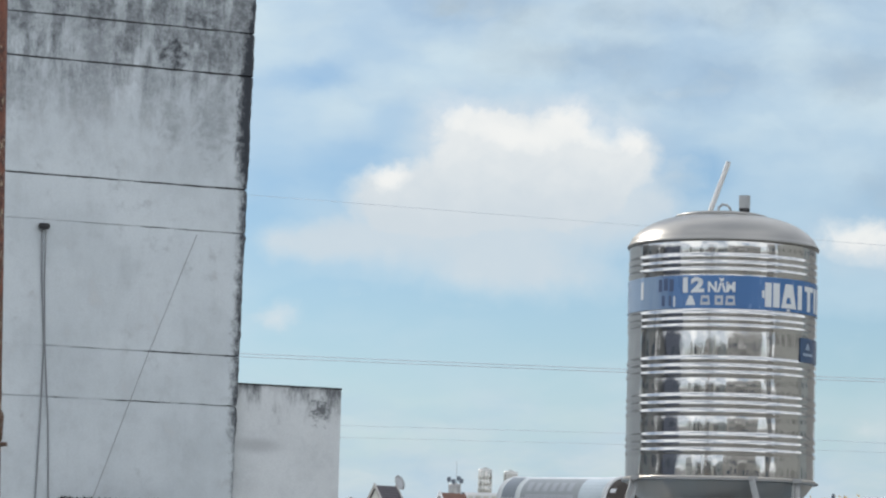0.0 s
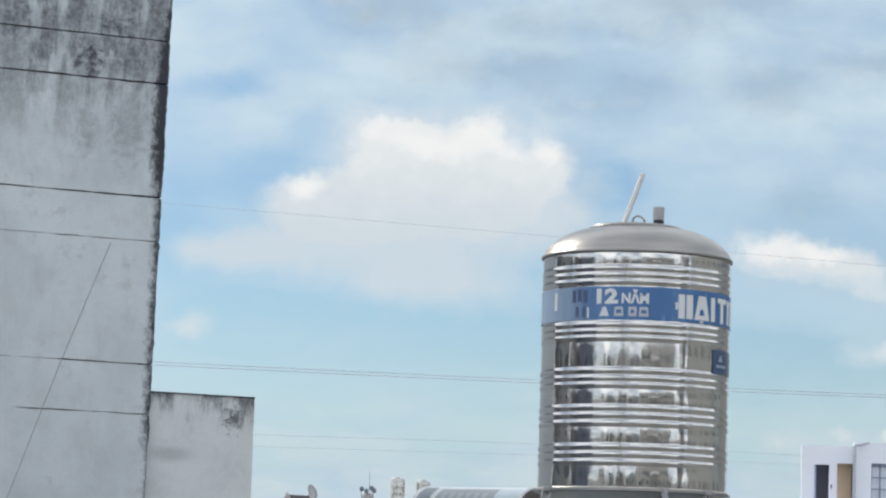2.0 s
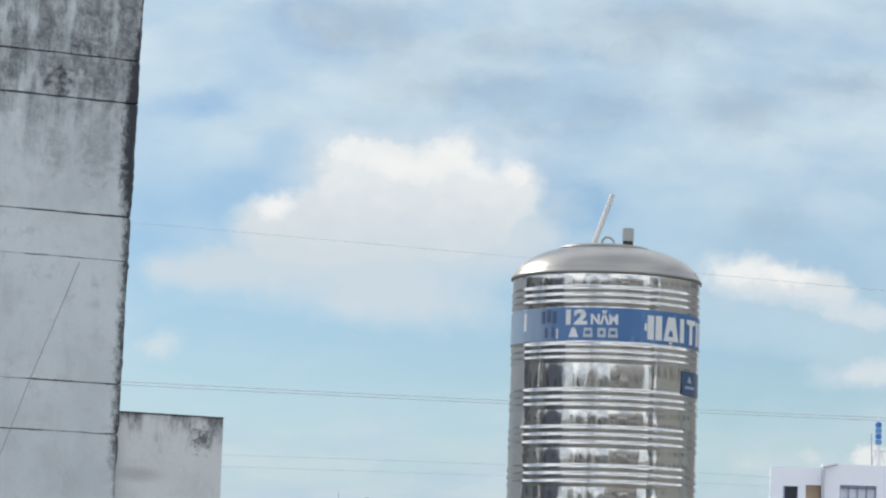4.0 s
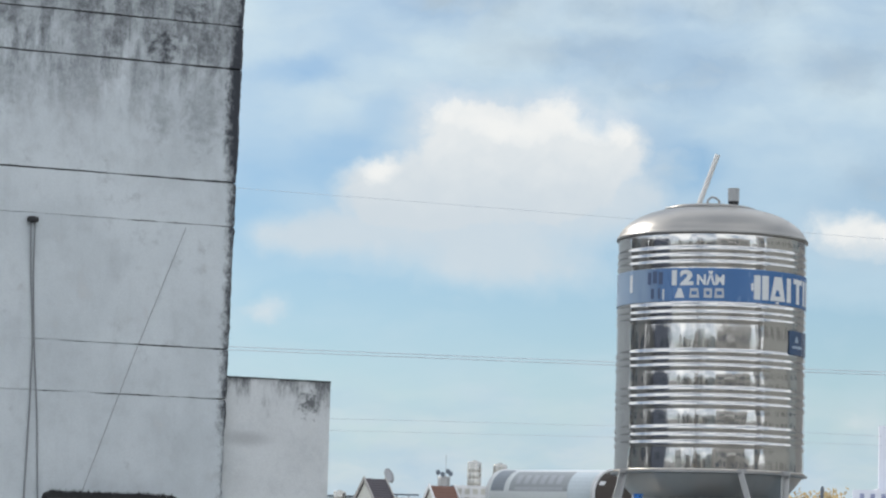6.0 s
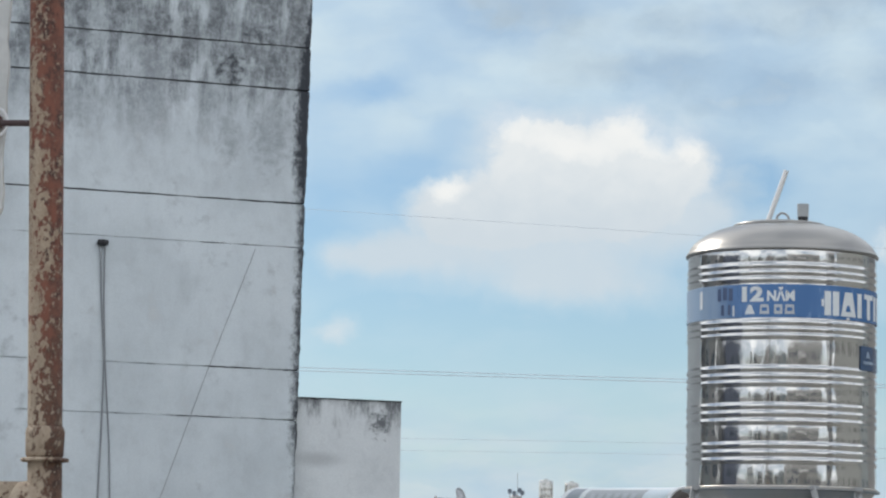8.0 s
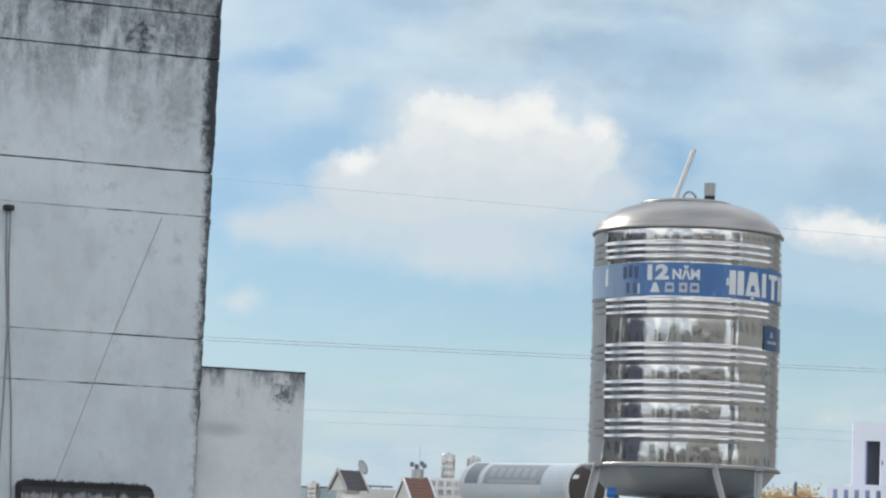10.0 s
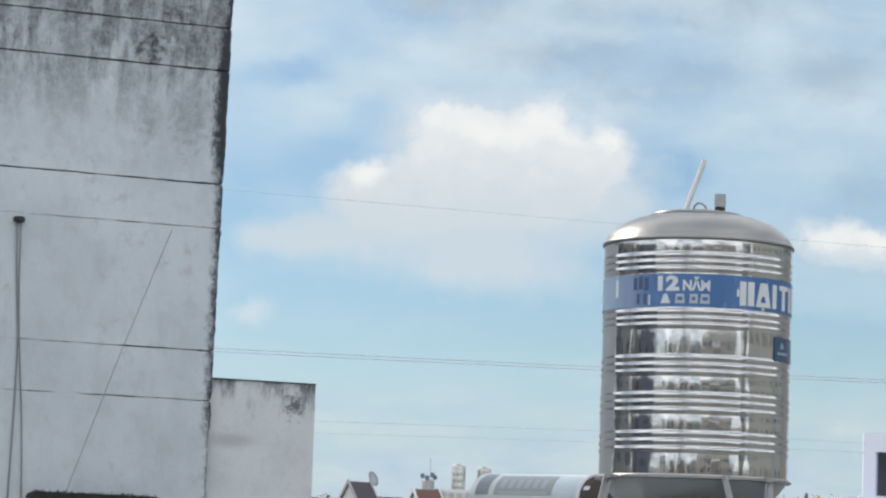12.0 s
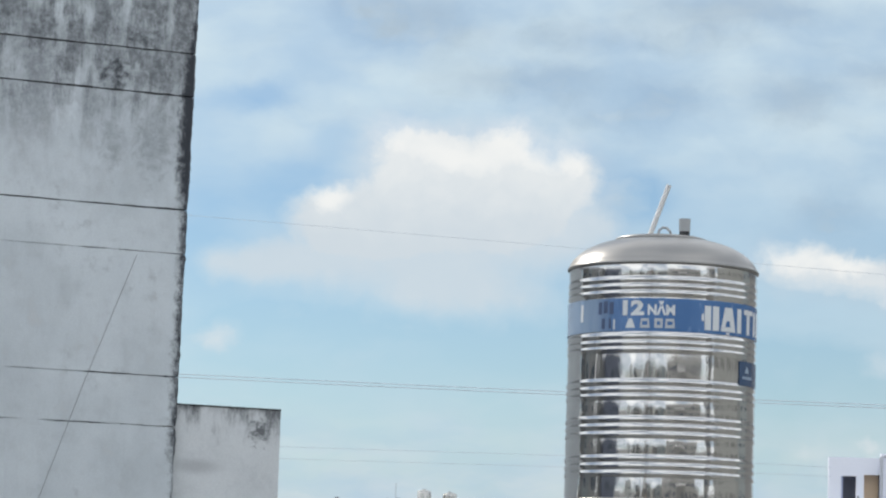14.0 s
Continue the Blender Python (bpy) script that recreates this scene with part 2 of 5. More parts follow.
def stained_plaster(name, annex=False):
    """Grey cement plaster with black mould that runs down from the top and along the corner."""
    m, nt, b = material(name)
    v = coords(nt)
    x, y, z = xyz(nt, v)
    big, mid, grain = fractal(nt, v, 0.9, 5), fractal(nt, v, 5.0, 6, 0.65), fractal(nt, v, 60.0, 4)
    runs = fractal(nt, vmath(nt, "MULTIPLY", v, (1.0, 1.0, 0.3)), 5.0, 7, 0.7)
    broad_runs = fractal(nt, vmath(nt, "MULTIPLY", v, (1.0, 1.0, 0.5)), 2.2, 7, 0.65)
    tones = ((0.655, 0.675, 0.675), (0.735, 0.755, 0.755)) if annex else ((0.58, 0.622, 0.64), (0.67, 0.712, 0.73))
    col = blend(nt, step(nt, big, 0.35, 0.65), *tones)
    col = blend(nt, step(nt, mid, 0.45, 0.75, 0.0, 0.32), col, (0.43, 0.455, 0.465))
    col = blend(nt, step(nt, calc(nt, "MULTIPLY", mid, runs), 0.30, 0.45, 0.0, 0.35), col, (0.72, 0.72, 0.71))
    dirt = (0.045, 0.048, 0.056)
    if annex:
        top = step(nt, calc(nt, "ADD", z, calc(nt, "MULTIPLY", calc(nt, "SUBTRACT", runs, 0.5), 1.7)), 10.70, 11.15)
        f = calc(nt, "MULTIPLY", top, step(nt, mid, 0.35, 0.6, 0.35, 0.9))
        d = vmath(nt, "MULTIPLY", vmath(nt, "SUBTRACT", v, (0.9, 0.0, 10.82)), (5.5, 0.0, 5.0))
        spot = calc(nt, "SUBTRACT", 1.0, vmath(nt, "LENGTH", d))
        f = calc(nt, "MAXIMUM", f, step(nt, calc(nt, "ADD", spot, calc(nt, "MULTIPLY", calc(nt, "SUBTRACT", fractal(nt, v, 16, 5, 0.7), 0.5), 2.6)), 0.2, 0.9, 0.0, 0.8))
        low_d = vmath(nt, "LENGTH", vmath(nt, "MULTIPLY", vmath(nt, "SUBTRACT", v, (0.25, 0, 10.45)), (3.0, 0, 9.0)))
        f = calc(nt, "MAXIMUM", f, step(nt, calc(nt, "ADD", low_d, calc(nt, "MULTIPLY", mid, 0.6)), 1.3, 0.4, 0.0, 0.28))
    else:
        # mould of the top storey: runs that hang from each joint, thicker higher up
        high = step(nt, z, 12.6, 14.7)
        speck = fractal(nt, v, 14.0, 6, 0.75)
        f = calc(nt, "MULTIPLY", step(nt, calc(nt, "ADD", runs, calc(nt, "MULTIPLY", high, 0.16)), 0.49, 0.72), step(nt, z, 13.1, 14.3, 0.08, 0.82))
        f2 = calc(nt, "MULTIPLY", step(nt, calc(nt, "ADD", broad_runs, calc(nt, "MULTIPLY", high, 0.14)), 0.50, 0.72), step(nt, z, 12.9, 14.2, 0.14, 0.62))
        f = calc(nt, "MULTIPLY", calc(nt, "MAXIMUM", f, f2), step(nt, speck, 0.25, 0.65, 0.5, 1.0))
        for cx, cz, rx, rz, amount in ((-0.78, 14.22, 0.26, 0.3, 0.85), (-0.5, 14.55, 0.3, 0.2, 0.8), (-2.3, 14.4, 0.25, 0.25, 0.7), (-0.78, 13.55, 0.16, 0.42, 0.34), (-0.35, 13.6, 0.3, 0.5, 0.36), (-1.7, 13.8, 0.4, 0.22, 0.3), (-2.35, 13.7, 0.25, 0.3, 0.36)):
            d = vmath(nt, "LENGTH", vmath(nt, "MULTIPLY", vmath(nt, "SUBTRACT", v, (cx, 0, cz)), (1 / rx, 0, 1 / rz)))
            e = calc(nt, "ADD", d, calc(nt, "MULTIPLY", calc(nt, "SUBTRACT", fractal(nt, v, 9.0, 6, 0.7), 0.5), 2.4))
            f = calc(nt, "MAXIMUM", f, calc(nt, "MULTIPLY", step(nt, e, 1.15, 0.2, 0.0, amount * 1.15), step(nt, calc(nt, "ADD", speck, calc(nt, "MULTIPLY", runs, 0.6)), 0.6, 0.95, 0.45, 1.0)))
        # black corner
        reach = calc(nt, "ADD", step(nt, z, 10.25, 10.65, -0.012, 0.045), calc(nt, "MULTIPLY", step(nt, calc(nt, "ABSOLUTE", calc(nt, "SUBTRACT", z, 13.8)), 1.15, 0.3), 0.085))
        inward = calc(nt, "SUBTRACT", calc(nt, "MULTIPLY_ADD", calc(nt, "SUBTRACT", z, 12.1), 0.0146, 0.017), x)
        e = calc(nt, "SUBTRACT", inward, calc(nt, "MULTIPLY", calc(nt, "SUBTRACT", fractal(nt, vmath(nt, "MULTIPLY", v, (1, 1, 0.7)), 15.0, 8, 0.8), 0.5), 0.34))
        f = calc(nt, "MAXIMUM", f, step(nt, calc(nt, "SUBTRACT", e, reach), 0.08, -0.05, 0.0, 0.985))
        # faint damp marks lower down
        f = calc(nt, "MAXIMUM", f, step(nt, calc(nt, "MULTIPLY", mid, big), 0.30, 0.44, 0.0, 0.22))
    col = blend(nt, step(nt, grain, 0.3, 0.7, 0.0, 0.12), col, (0.25, 0.25, 0.25))
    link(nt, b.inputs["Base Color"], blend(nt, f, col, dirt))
    b.inputs["Roughness"].default_value = 0.92
    b.inputs["Specular IOR Level"].default_value = 0.2
    link(nt, b.inputs["Normal"], relief(nt, calc(nt, "ADD", mid, calc(nt, "MULTIPLY", grain, 0.3)), 0.35, 0.012))
    return m


def polished_steel(name, rough, wave, tint=(0.74, 0.73, 0.70), metal=1.0):
    """Sheet steel with slight dents; a film of dust makes it a little less metallic."""
    m, nt, b = material(name)
    v = coords(nt)
    smear = fractal(nt, vmath(nt, "MULTIPLY", v, (1, 1, 0.25)), 9.0, 4)
    link(nt, b.inputs["Base Color"], blend(nt, smear, tuple(c * 0.82 for c in tint), tint))
    b.inputs["Metallic"].default_value = metal
    link(nt, b.inputs["Roughness"], step(nt, smear, 0.3, 0.75, rough, rough * 1.2 + 0.05))
    dents = calc(nt, "ADD", fractal(nt, vmath(nt, "MULTIPLY", v, (1, 1, 0.45)), 6.0, 2), calc(nt, "MULTIPLY", fractal(nt, vmath(nt, "MULTIPLY", v, (1, 1, 0.6)), 26.0, 3), 0.1))
    dents = calc(nt, "ADD", dents, calc(nt, "MULTIPLY", fractal(nt, vmath(nt, "MULTIPLY", v, (1, 1, 0.08)), 34.0, 3), 0.10))
    link(nt, b.inputs["Normal"], relief(nt, dents, wave, 0.02))
    return m


def rusty_paint(name):
    m, nt, b = material(name)
    v = coords(nt)
    big = fractal(nt, vmath(nt, "MULTIPLY", v, (1, 1, 0.55)), 30.0, 7, 0.68)
    flake = fractal(nt, vmath(nt, "MULTIPLY", v, (1, 1, 0.7)), 74.0, 7, 0.7)
    x, y, z = xyz(nt, v)
    away = calc(nt, "ADD", x, calc(nt, "MULTIPLY", calc(nt, "SUBTRACT", z, 9.8), 0.0275))
    worn = calc(nt, "ADD", calc(nt, "MULTIPLY", big, 0.4), calc(nt, "MULTIPLY", flake, 0.6))
    worn = calc(nt, "ADD", worn, step(nt, away, -0.03, 0.045, -0.025, 0.075))
    paint = blend(nt, step(nt, flake, 0.35, 0.65), (0.36, 0.265, 0.185), (0.52, 0.42, 0.305))
    rust = blend(nt, step(nt, fractal(nt, v, 60, 4), 0.35, 0.65), (0.07, 0.035, 0.028), (0.18, 0.075, 0.05))
    red = blend(nt, step(nt, big, 0.42, 0.62), rust, (0.225, 0.083, 0.052))
    edge = calc(nt, "SUBTRACT", 0.512, calc(nt, "MULTIPLY", step(nt, z, 10.0, 10.6), 0.06))
    f = step(nt, calc(nt, "SUBTRACT", worn, edge), -0.02, 0.03)
    # the foot of the pipe has weathered to a dull brown
    foot = step(nt, calc(nt, "ADD", z, calc(nt, "MULTIPLY", calc(nt, "SUBTRACT", big, 0.5), 0.5)), 9.85, 9.40)
    red = blend(nt, foot, red, blend(nt, step(nt, flake, 0.4, 0.6), (0.055, 0.03, 0.022), (0.14, 0.075, 0.048)))
    paint = blend(nt, calc(nt, "MULTIPLY", foot, 0.75), paint, blend(nt, step(nt, big, 0.35, 0.65), (0.31, 0.235, 0.17), (0.53, 0.435, 0.325)))
    link(nt, b.inputs["Base Color"], blend(nt, f, paint, red))
    b.inputs["Roughness"].default_value = 0.75
    link(nt, b.inputs["Normal"], relief(nt, calc(nt, "SUBTRACT", flake, calc(nt, "MULTIPLY", f, 0.5)), 0.7, 0.006))
    return m


def printed_film(name):
    """Blue printed film, paler and greyer towards its left end."""
    m, nt, b = material(name)
    v = coords(nt)
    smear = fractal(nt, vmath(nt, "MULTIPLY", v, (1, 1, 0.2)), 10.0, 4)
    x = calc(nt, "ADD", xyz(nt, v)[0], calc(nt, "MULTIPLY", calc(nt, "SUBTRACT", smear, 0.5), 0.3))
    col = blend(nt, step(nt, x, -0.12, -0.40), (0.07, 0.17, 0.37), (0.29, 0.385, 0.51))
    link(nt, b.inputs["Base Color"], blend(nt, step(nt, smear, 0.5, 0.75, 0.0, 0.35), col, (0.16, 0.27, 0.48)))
    b.inputs["Metallic"].default_value = 0.1
    link(nt, b.inputs["Roughness"], step(nt, smear, 0.3, 0.7, 0.14, 0.3))
    return m


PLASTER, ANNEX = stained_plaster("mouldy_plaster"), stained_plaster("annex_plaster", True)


def joint_grime(name):
    """Black grime in the joints, smeared over with cement in the lower courses."""
    m, nt, b = material(name)
    v = coords(nt)
    x, y, z = xyz(nt, v)
    along_x = fractal(nt, vec(nt, x, 0.0, calc(nt, "MULTIPLY", z, 3.0)), 2.4, 4, 0.6)
    low = step(nt, z, 12.9, 12.3, 0.0, 1.0)
    inner = step(nt, x, -0.5, -1.6, 0.0, 0.16)
    f = calc(nt, "MULTIPLY", step(nt, calc(nt, "ADD", along_x, inner), 0.50, 0.62), low)
    link(nt, b.inputs["Base Color"], blend(nt, calc(nt, "MULTIPLY", f, 0.85), (0.045, 0.045, 0.047), (0.50, 0.53, 0.55)))
    b.inputs["Roughness"].default_value = 0.95
    return m


JOINT = joint_grime("joint_grime")
MOULD = plain("black_mould", (0.035, 0.036, 0.036), 0.95, spread=0.4, scale=14, bump=0.6, depth=0.02)
STEEL, DOME, DULL = polished_steel("mirror_steel", 0.06, 0.3, (0.62, 0.61, 0.59), 0.94), polished_steel("brushed_steel", 0.34, 0.08, (0.33, 0.32, 0.305)), polished_steel("dull_steel", 0.4, 0.1, (0.42, 0.42, 0.42))
BLUE = printed_film("blue_film")
DECAL = plain("white_film", (0.72, 0.74, 0.74), 0.4, 0, 0.06, 30)
DECAL_DARK = plain("printed_film", (0.075, 0.11, 0.20), 0.35)
DECAL_PALE = plain("pale_blue_film", (0.30, 0.38, 0.48), 0.35)
DECAL_GREY = plain("faded_grey_film", (0.52, 0.54, 0.56), 0.5)
PVC, PVC_GREY = plain("white_pvc", (0.74, 0.73, 0.70), 0.45, spread=0.06), plain("grey_pvc", (0.42, 0.43, 0.43), 0.5)
BLACK = plain("black_rubber", (0.03, 0.03, 0.032), 0.7)
RUST = rusty_paint("flaking_rusty_paint")
ANGLE = plain("painted_angle_iron", (0.50, 0.50, 0.49), 0.5, 0.3)
BEAM = plain("blue_grey_paint", (0.125, 0.185, 0.235), 0.6)
VALVE = plain("blue_plastic", (0.02, 0.16, 0.48), 0.4)
CABLE, ROPE = plain("weathered_cable", (0.55, 0.60, 0.66), 0.6, bump=0), plain("grey_cable", (0.27, 0.28, 0.29), 0.7, bump=0)
WHITE_PAINT = plain("lavender_white_paint", (0.78, 0.80, 0.87), 0.8, spread=0.04, scale=0.6, grain=9)
# violet-grey of pier and door; the ledge's underside shadow is painted with it
LEDGE = plain("violet_grey_paint_and_shade", (0.37, 0.40, 0.56), 0.8, spread=0.06)
TAN = plain("tan_render", (0.62, 0.47, 0.32), 0.85, spread=0.1)
DARK = plain("dark_opening", (0.08, 0.09, 0.12), 0.5)
SLATE = plain("slate_grey_render", (0.13, 0.155, 0.19), 0.8)
CREAM = plain("cream_render", (0.66, 0.655, 0.60), 0.88, spread=0.07, scale=0.5)
OFF_WHITE = plain("white_trim", (0.74, 0.74, 0.74), 0.75, spread=0.04)
BROWN_TILE = plain("brown_roof_tile", (0.19, 0.10, 0.075), 0.8, spread=0.2, scale=2)
DARK_TILE = plain("dark_roof_tile", (0.085, 0.075, 0.085), 0.75, spread=0.2, scale=2)
ORANGE_TILE = plain("orange_roof_tile", (0.40, 0.13, 0.07), 0.8, spread=0.2, scale=1.5)
GLASS_DARK = plain("window_glass", (0.08, 0.10, 0.13), 0.15)
CONCRETE = plain("weathered_concrete", (0.34, 0.33, 0.31), 0.9, spread=0.15)
EARTH = plain("ground_cover", (0.27, 0.265, 0.25), 0.95, scale=0.05, grain=1.0)
LEAF_GOLD, LEAF_DARK = plain("golden_leaves", (0.58, 0.44, 0.23), 0.7, bump=0), plain("dark_leaves", (0.06, 0.08, 0.05), 0.7, bump=0)
BARK = plain("bark", (0.10, 0.08, 0.06), 0.9)
TUBE = plain("dark_glass_tube", (0.17, 0.16, 0.16), 0.25)


# ---------- mesh helpers ----------
def thing(name, label, category, at=(0, 0, 0), turn=0.0, group="", kind=""):
    ob = new(name)
    ob.matrix_world = pose(*at, 0, 0, turn)
    return tagged(ob, label, category, group, kind)


def part(name, bm, mat_, parent=None, label="", smooth=False):
    me = bpy.data.meshes.new(name)
    bmesh.ops.recalc_face_normals(bm, faces=bm.faces)
    bm.to_mesh(me)
    bm.free()
    me.materials.append(mat_)
    if smooth:
        me.shade_smooth()
    ob = new(name, me)
    if parent is not None:
        ob.parent = parent
    if label:
        tagged(ob, label)
    return ob


def box(lo, hi, bevel=0.0, bm=None):
    bm = bm or bmesh.new()
    c = [(a + b) / 2 for a, b in zip(lo, hi)]
    s = [b - a for a, b in zip(lo, hi)]
    got = bmesh.ops.create_cube(bm, size=1.0, matrix=Matrix.LocRotScale(c, None, s))
    if bevel:
        edges = {e for v in got["verts"] for e in v.link_edges}
        bmesh.ops.bevel(bm, geom=list(edges), offset=bevel, segments=2, affect="EDGES")
    return bm


def rod(a, b, r, bm=None, sides=12, r2=None):
    bm = bm or bmesh.new()
    a, b = Vector(a), Vector(b)
    m = Matrix.Translation((a + b) / 2) @ (b - a).to_track_quat("Z", "Y").to_matrix().to_4x4()
    bmesh.ops.create_cone(bm, cap_ends=True, segments=sides, radius1=r, radius2=r if r2 is None else r2, depth=(b - a).length, matrix=m)
    return bm


def lathe(profile, sides=96, bm=None, close=True):
    """Turns (radius, height) pairs round the z axis."""
    bm = bm or bmesh.new()
    rings = []
    for r, h in profile:
        rings.append([bm.verts.new((r * math.cos(2 * math.pi * i / sides), r * math.sin(2 * math.pi * i / sides), h)) for i in range(sides)])
    for p, q in zip(rings, rings[1:]):
        for i in range(sides):
            j = (i + 1) % sides
            bm.faces.new((p[i], p[j], q[j], q[i]))
    if close:
        bm.faces.new(rings[0])
        bm.faces.new(rings[-1])
    return bm


def tube_path(points, r, sides=8, bm=None):
    """One bent round bar along the points."""
    bm = bm or bmesh.new()
    pts = [Vector(p) for p in points]
    rings = []
    for i, p in enumerate(pts):
        d = (pts[min(i + 1, len(pts) - 1)] - pts[max(i - 1, 0)]).normalized()
        u = d.orthogonal().normalized() if abs(d.y) > 0.9 else d.cross(Vector((0, 1, 0))).normalized()
        w = d.cross(u)
        rings.append([bm.verts.new(p + (u * math.cos(k * 2 * math.pi / sides) + w * math.sin(k * 2 * math.pi / sides)) * r) for k in range(sides)])
    for p, q in zip(rings, rings[1:]):
        for k in range(sides):
            bm.faces.new((p[k], p[(k + 1) % sides], q[(k + 1) % sides], q[k]))
    bm.faces.new(rings[0]), bm.faces.new(rings[-1])
    return bm


# ---------- ground ----------
tagged(part("ground", box((-3000, -3000, -0.5), (3000, 3000, 0.0)), EARTH), "dull grey-brown ground between the houses", "ground", kind="structure")

# ---------- tall mouldy building ----------
WALL_AT, WALL_TURN = (-2.03, 30.0, 0.0), math.degrees(math.atan2(0.383, 0.924))
tall = thing("tall_building", "tall grey plastered building with black mould down its corner", "building", WALL_AT, WALL_TURN)
part("wall", box((-14.0, 0.014, 0.0), (-0.12, 7.0, 17.0)), JOINT, tall)
JOINTS = [0.0, 3.2, 6.4, 8.6, 9.535, 10.808, 11.29, 12.485, 12.918, 14.035, 14.46, 15.6, 17.0]


def corner(z):
    return 0.017 + 0.0146 * (z - 12.1)


GAPS = {9.535: 0.004, 10.808: 0.0065, 11.29: 0.0055, 12.485: 0.004, 12.918: 0.0075, 14.035: 0.0085, 14.46: 0.007}


def gape(x, joint):
    """Half the width of a joint at x: the lower joints are smeared shut here and there."""
    wide = GAPS.get(joint, 0.005) * (1 + 0.35 * noise.noise((x * 3.1, joint * 5, 4)))
    if joint > 12.6 or joint < 10:
        return wide
    shut = noise.noise((x * 1.9, joint * 7.3, 1.5)) + 0.6 * noise.noise((x * 7.0, joint * 3.1, 6.5)) + 0.12 * x + 0.45 * math.exp(-((x + 0.4) / 0.5) ** 2)
    return wide * max(0.0, min(1.0, 1.15 + 2.6 * shut))


def panel(j0, j1, x0):
    """One plaster bay between two joints, with chipped joint edges and a crumbling corner."""
    bm = bmesh.new()
    z0, z1 = j0 + gape(-0.12, j0), j1 - gape(-0.12, j1)
    n = max(3, int((z1 - z0) / 0.04))
    rows_ = []
    for i in range(n + 1):
        z = z0 + (z1 - z0) * i / n
        e = corner(z) + 0.010 * (noise.noise((0.3, 0.1, z * 5.5)) + 0.8 * noise.noise((4.0, 2.0, z * 17)))
        e -= 0.004 if i in (0, n) else 0.0
        rows_.append([bm.verts.new(p) for p in ((-0.12, 0.0, z), (e - 0.03, 0.0, z), (e, 0.03 + 0.01 * noise.noise((1, 7, z * 9)), z), (e, 0.6, z))])
    for p, q in zip(rows_, rows_[1:]):
        for i in range(3):
            bm.faces.new((p[i], p[i + 1], q[i + 1], q[i]))
    cols = []
    m = 220
    for i in range(m + 1):
        x = -0.12 + (x0 + 0.12) * (i / m) ** 2.0
        g0, g1 = gape(x, j0), gape(x, j1)
        chip = (0.006 * noise.noise((x * 4, j0 * 3, 0)) + 0.004 * noise.noise((x * 19, j0 * 7, 2))) * (i > 0) * min(1.0, g0 / 0.003)
        chip2 = (0.006 * noise.noise((x * 4, j1 * 3 + 9, 0)) + 0.004 * noise.noise((x * 19, j1 * 7 + 9, 2))) * (i > 0) * min(1.0, g1 / 0.003)
        lo, hi = max(j0, j0 + g0 + chip), min(j1, j1 - g1 + chip2)
        cols.append([bm.verts.new(p) for p in ((x, 0.05, lo), (x, 0.0, lo), (x, 0.0, hi), (x, 0.05, hi))])
    for p, q in zip(cols, cols[1:]):
        for i in range(3):
            bm.faces.new((p[i], p[i + 1], q[i + 1], q[i]))
    return bm


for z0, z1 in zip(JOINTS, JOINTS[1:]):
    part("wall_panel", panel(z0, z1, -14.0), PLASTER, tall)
# mossy window hood and the louvred window below it
hood = bmesh.new()
outline = [(-1.80, 9.665), (-1.805, 9.81), (-1.79, 9.84)]
outline += [(-1.77 + 0.013 * i, 9.852 + 0.012 * noise.noise((i * 0.6, 0, 3)) + 0.010 * noise.noise((i * 2.1, 4, 0))) for i in range(90)]
outline += [(-0.59, 9.852), (-0.55, 9.84), (-0.52, 9.815), (-0.503, 9.77), (-0.505, 9.70), (-0.515, 9.672)]
outline += [(-0.53 - 0.04 * i, 9.667 + 0.006 * noise.noise((i * 1.3, 8, 0))) for i in range(31)]
a = [hood.verts.new((x, -0.22, z)) for x, z in outline]
b = [hood.verts.new((x, 0.02, z)) for x, z in outline]
hood.faces.new(a), hood.faces.new(b)
for i in range(len(a)):
    j = (i + 1) % len(a)
    hood.faces.new((a[i], a[j], b[j], b[i]))

hood_ob = part("window_hood", hood, MOULD, tall, "window hood black with moss")


def dripping_mould(name):
    """Pale render under ragged black drips that hang from the mossy edge."""
    m, nt, b = material(name)
    v = coords(nt)
    x, y, z = xyz(nt, v)
    drips = fractal(nt, vec(nt, x, 0.0, calc(nt, "MULTIPLY", z, 0.35)), 13.0, 5, 0.65)
    blot = fractal(nt, v, 9.0, 6, 0.7)
    f = calc(nt, "ADD", calc(nt, "MULTIPLY_ADD", drips, 1.3, calc(nt, "MULTIPLY", blot, 0.9)), step(nt, z, 9.70, 9.80, -0.15, 0.28))
    f = calc(nt, "ADD", f, step(nt, x, -0.66, -0.52, 0.0, 0.12))
    link(nt, b.inputs["Base Color"], blend(nt, step(nt, f, 0.80, 1.22), (0.33, 0.345, 0.35), (0.05, 0.05, 0.052)))
    b.inputs["Roughness"].default_value = 0.95
    link(nt, b.inputs["Normal"], relief(nt, blot, 0.5, 0.01))
    return m


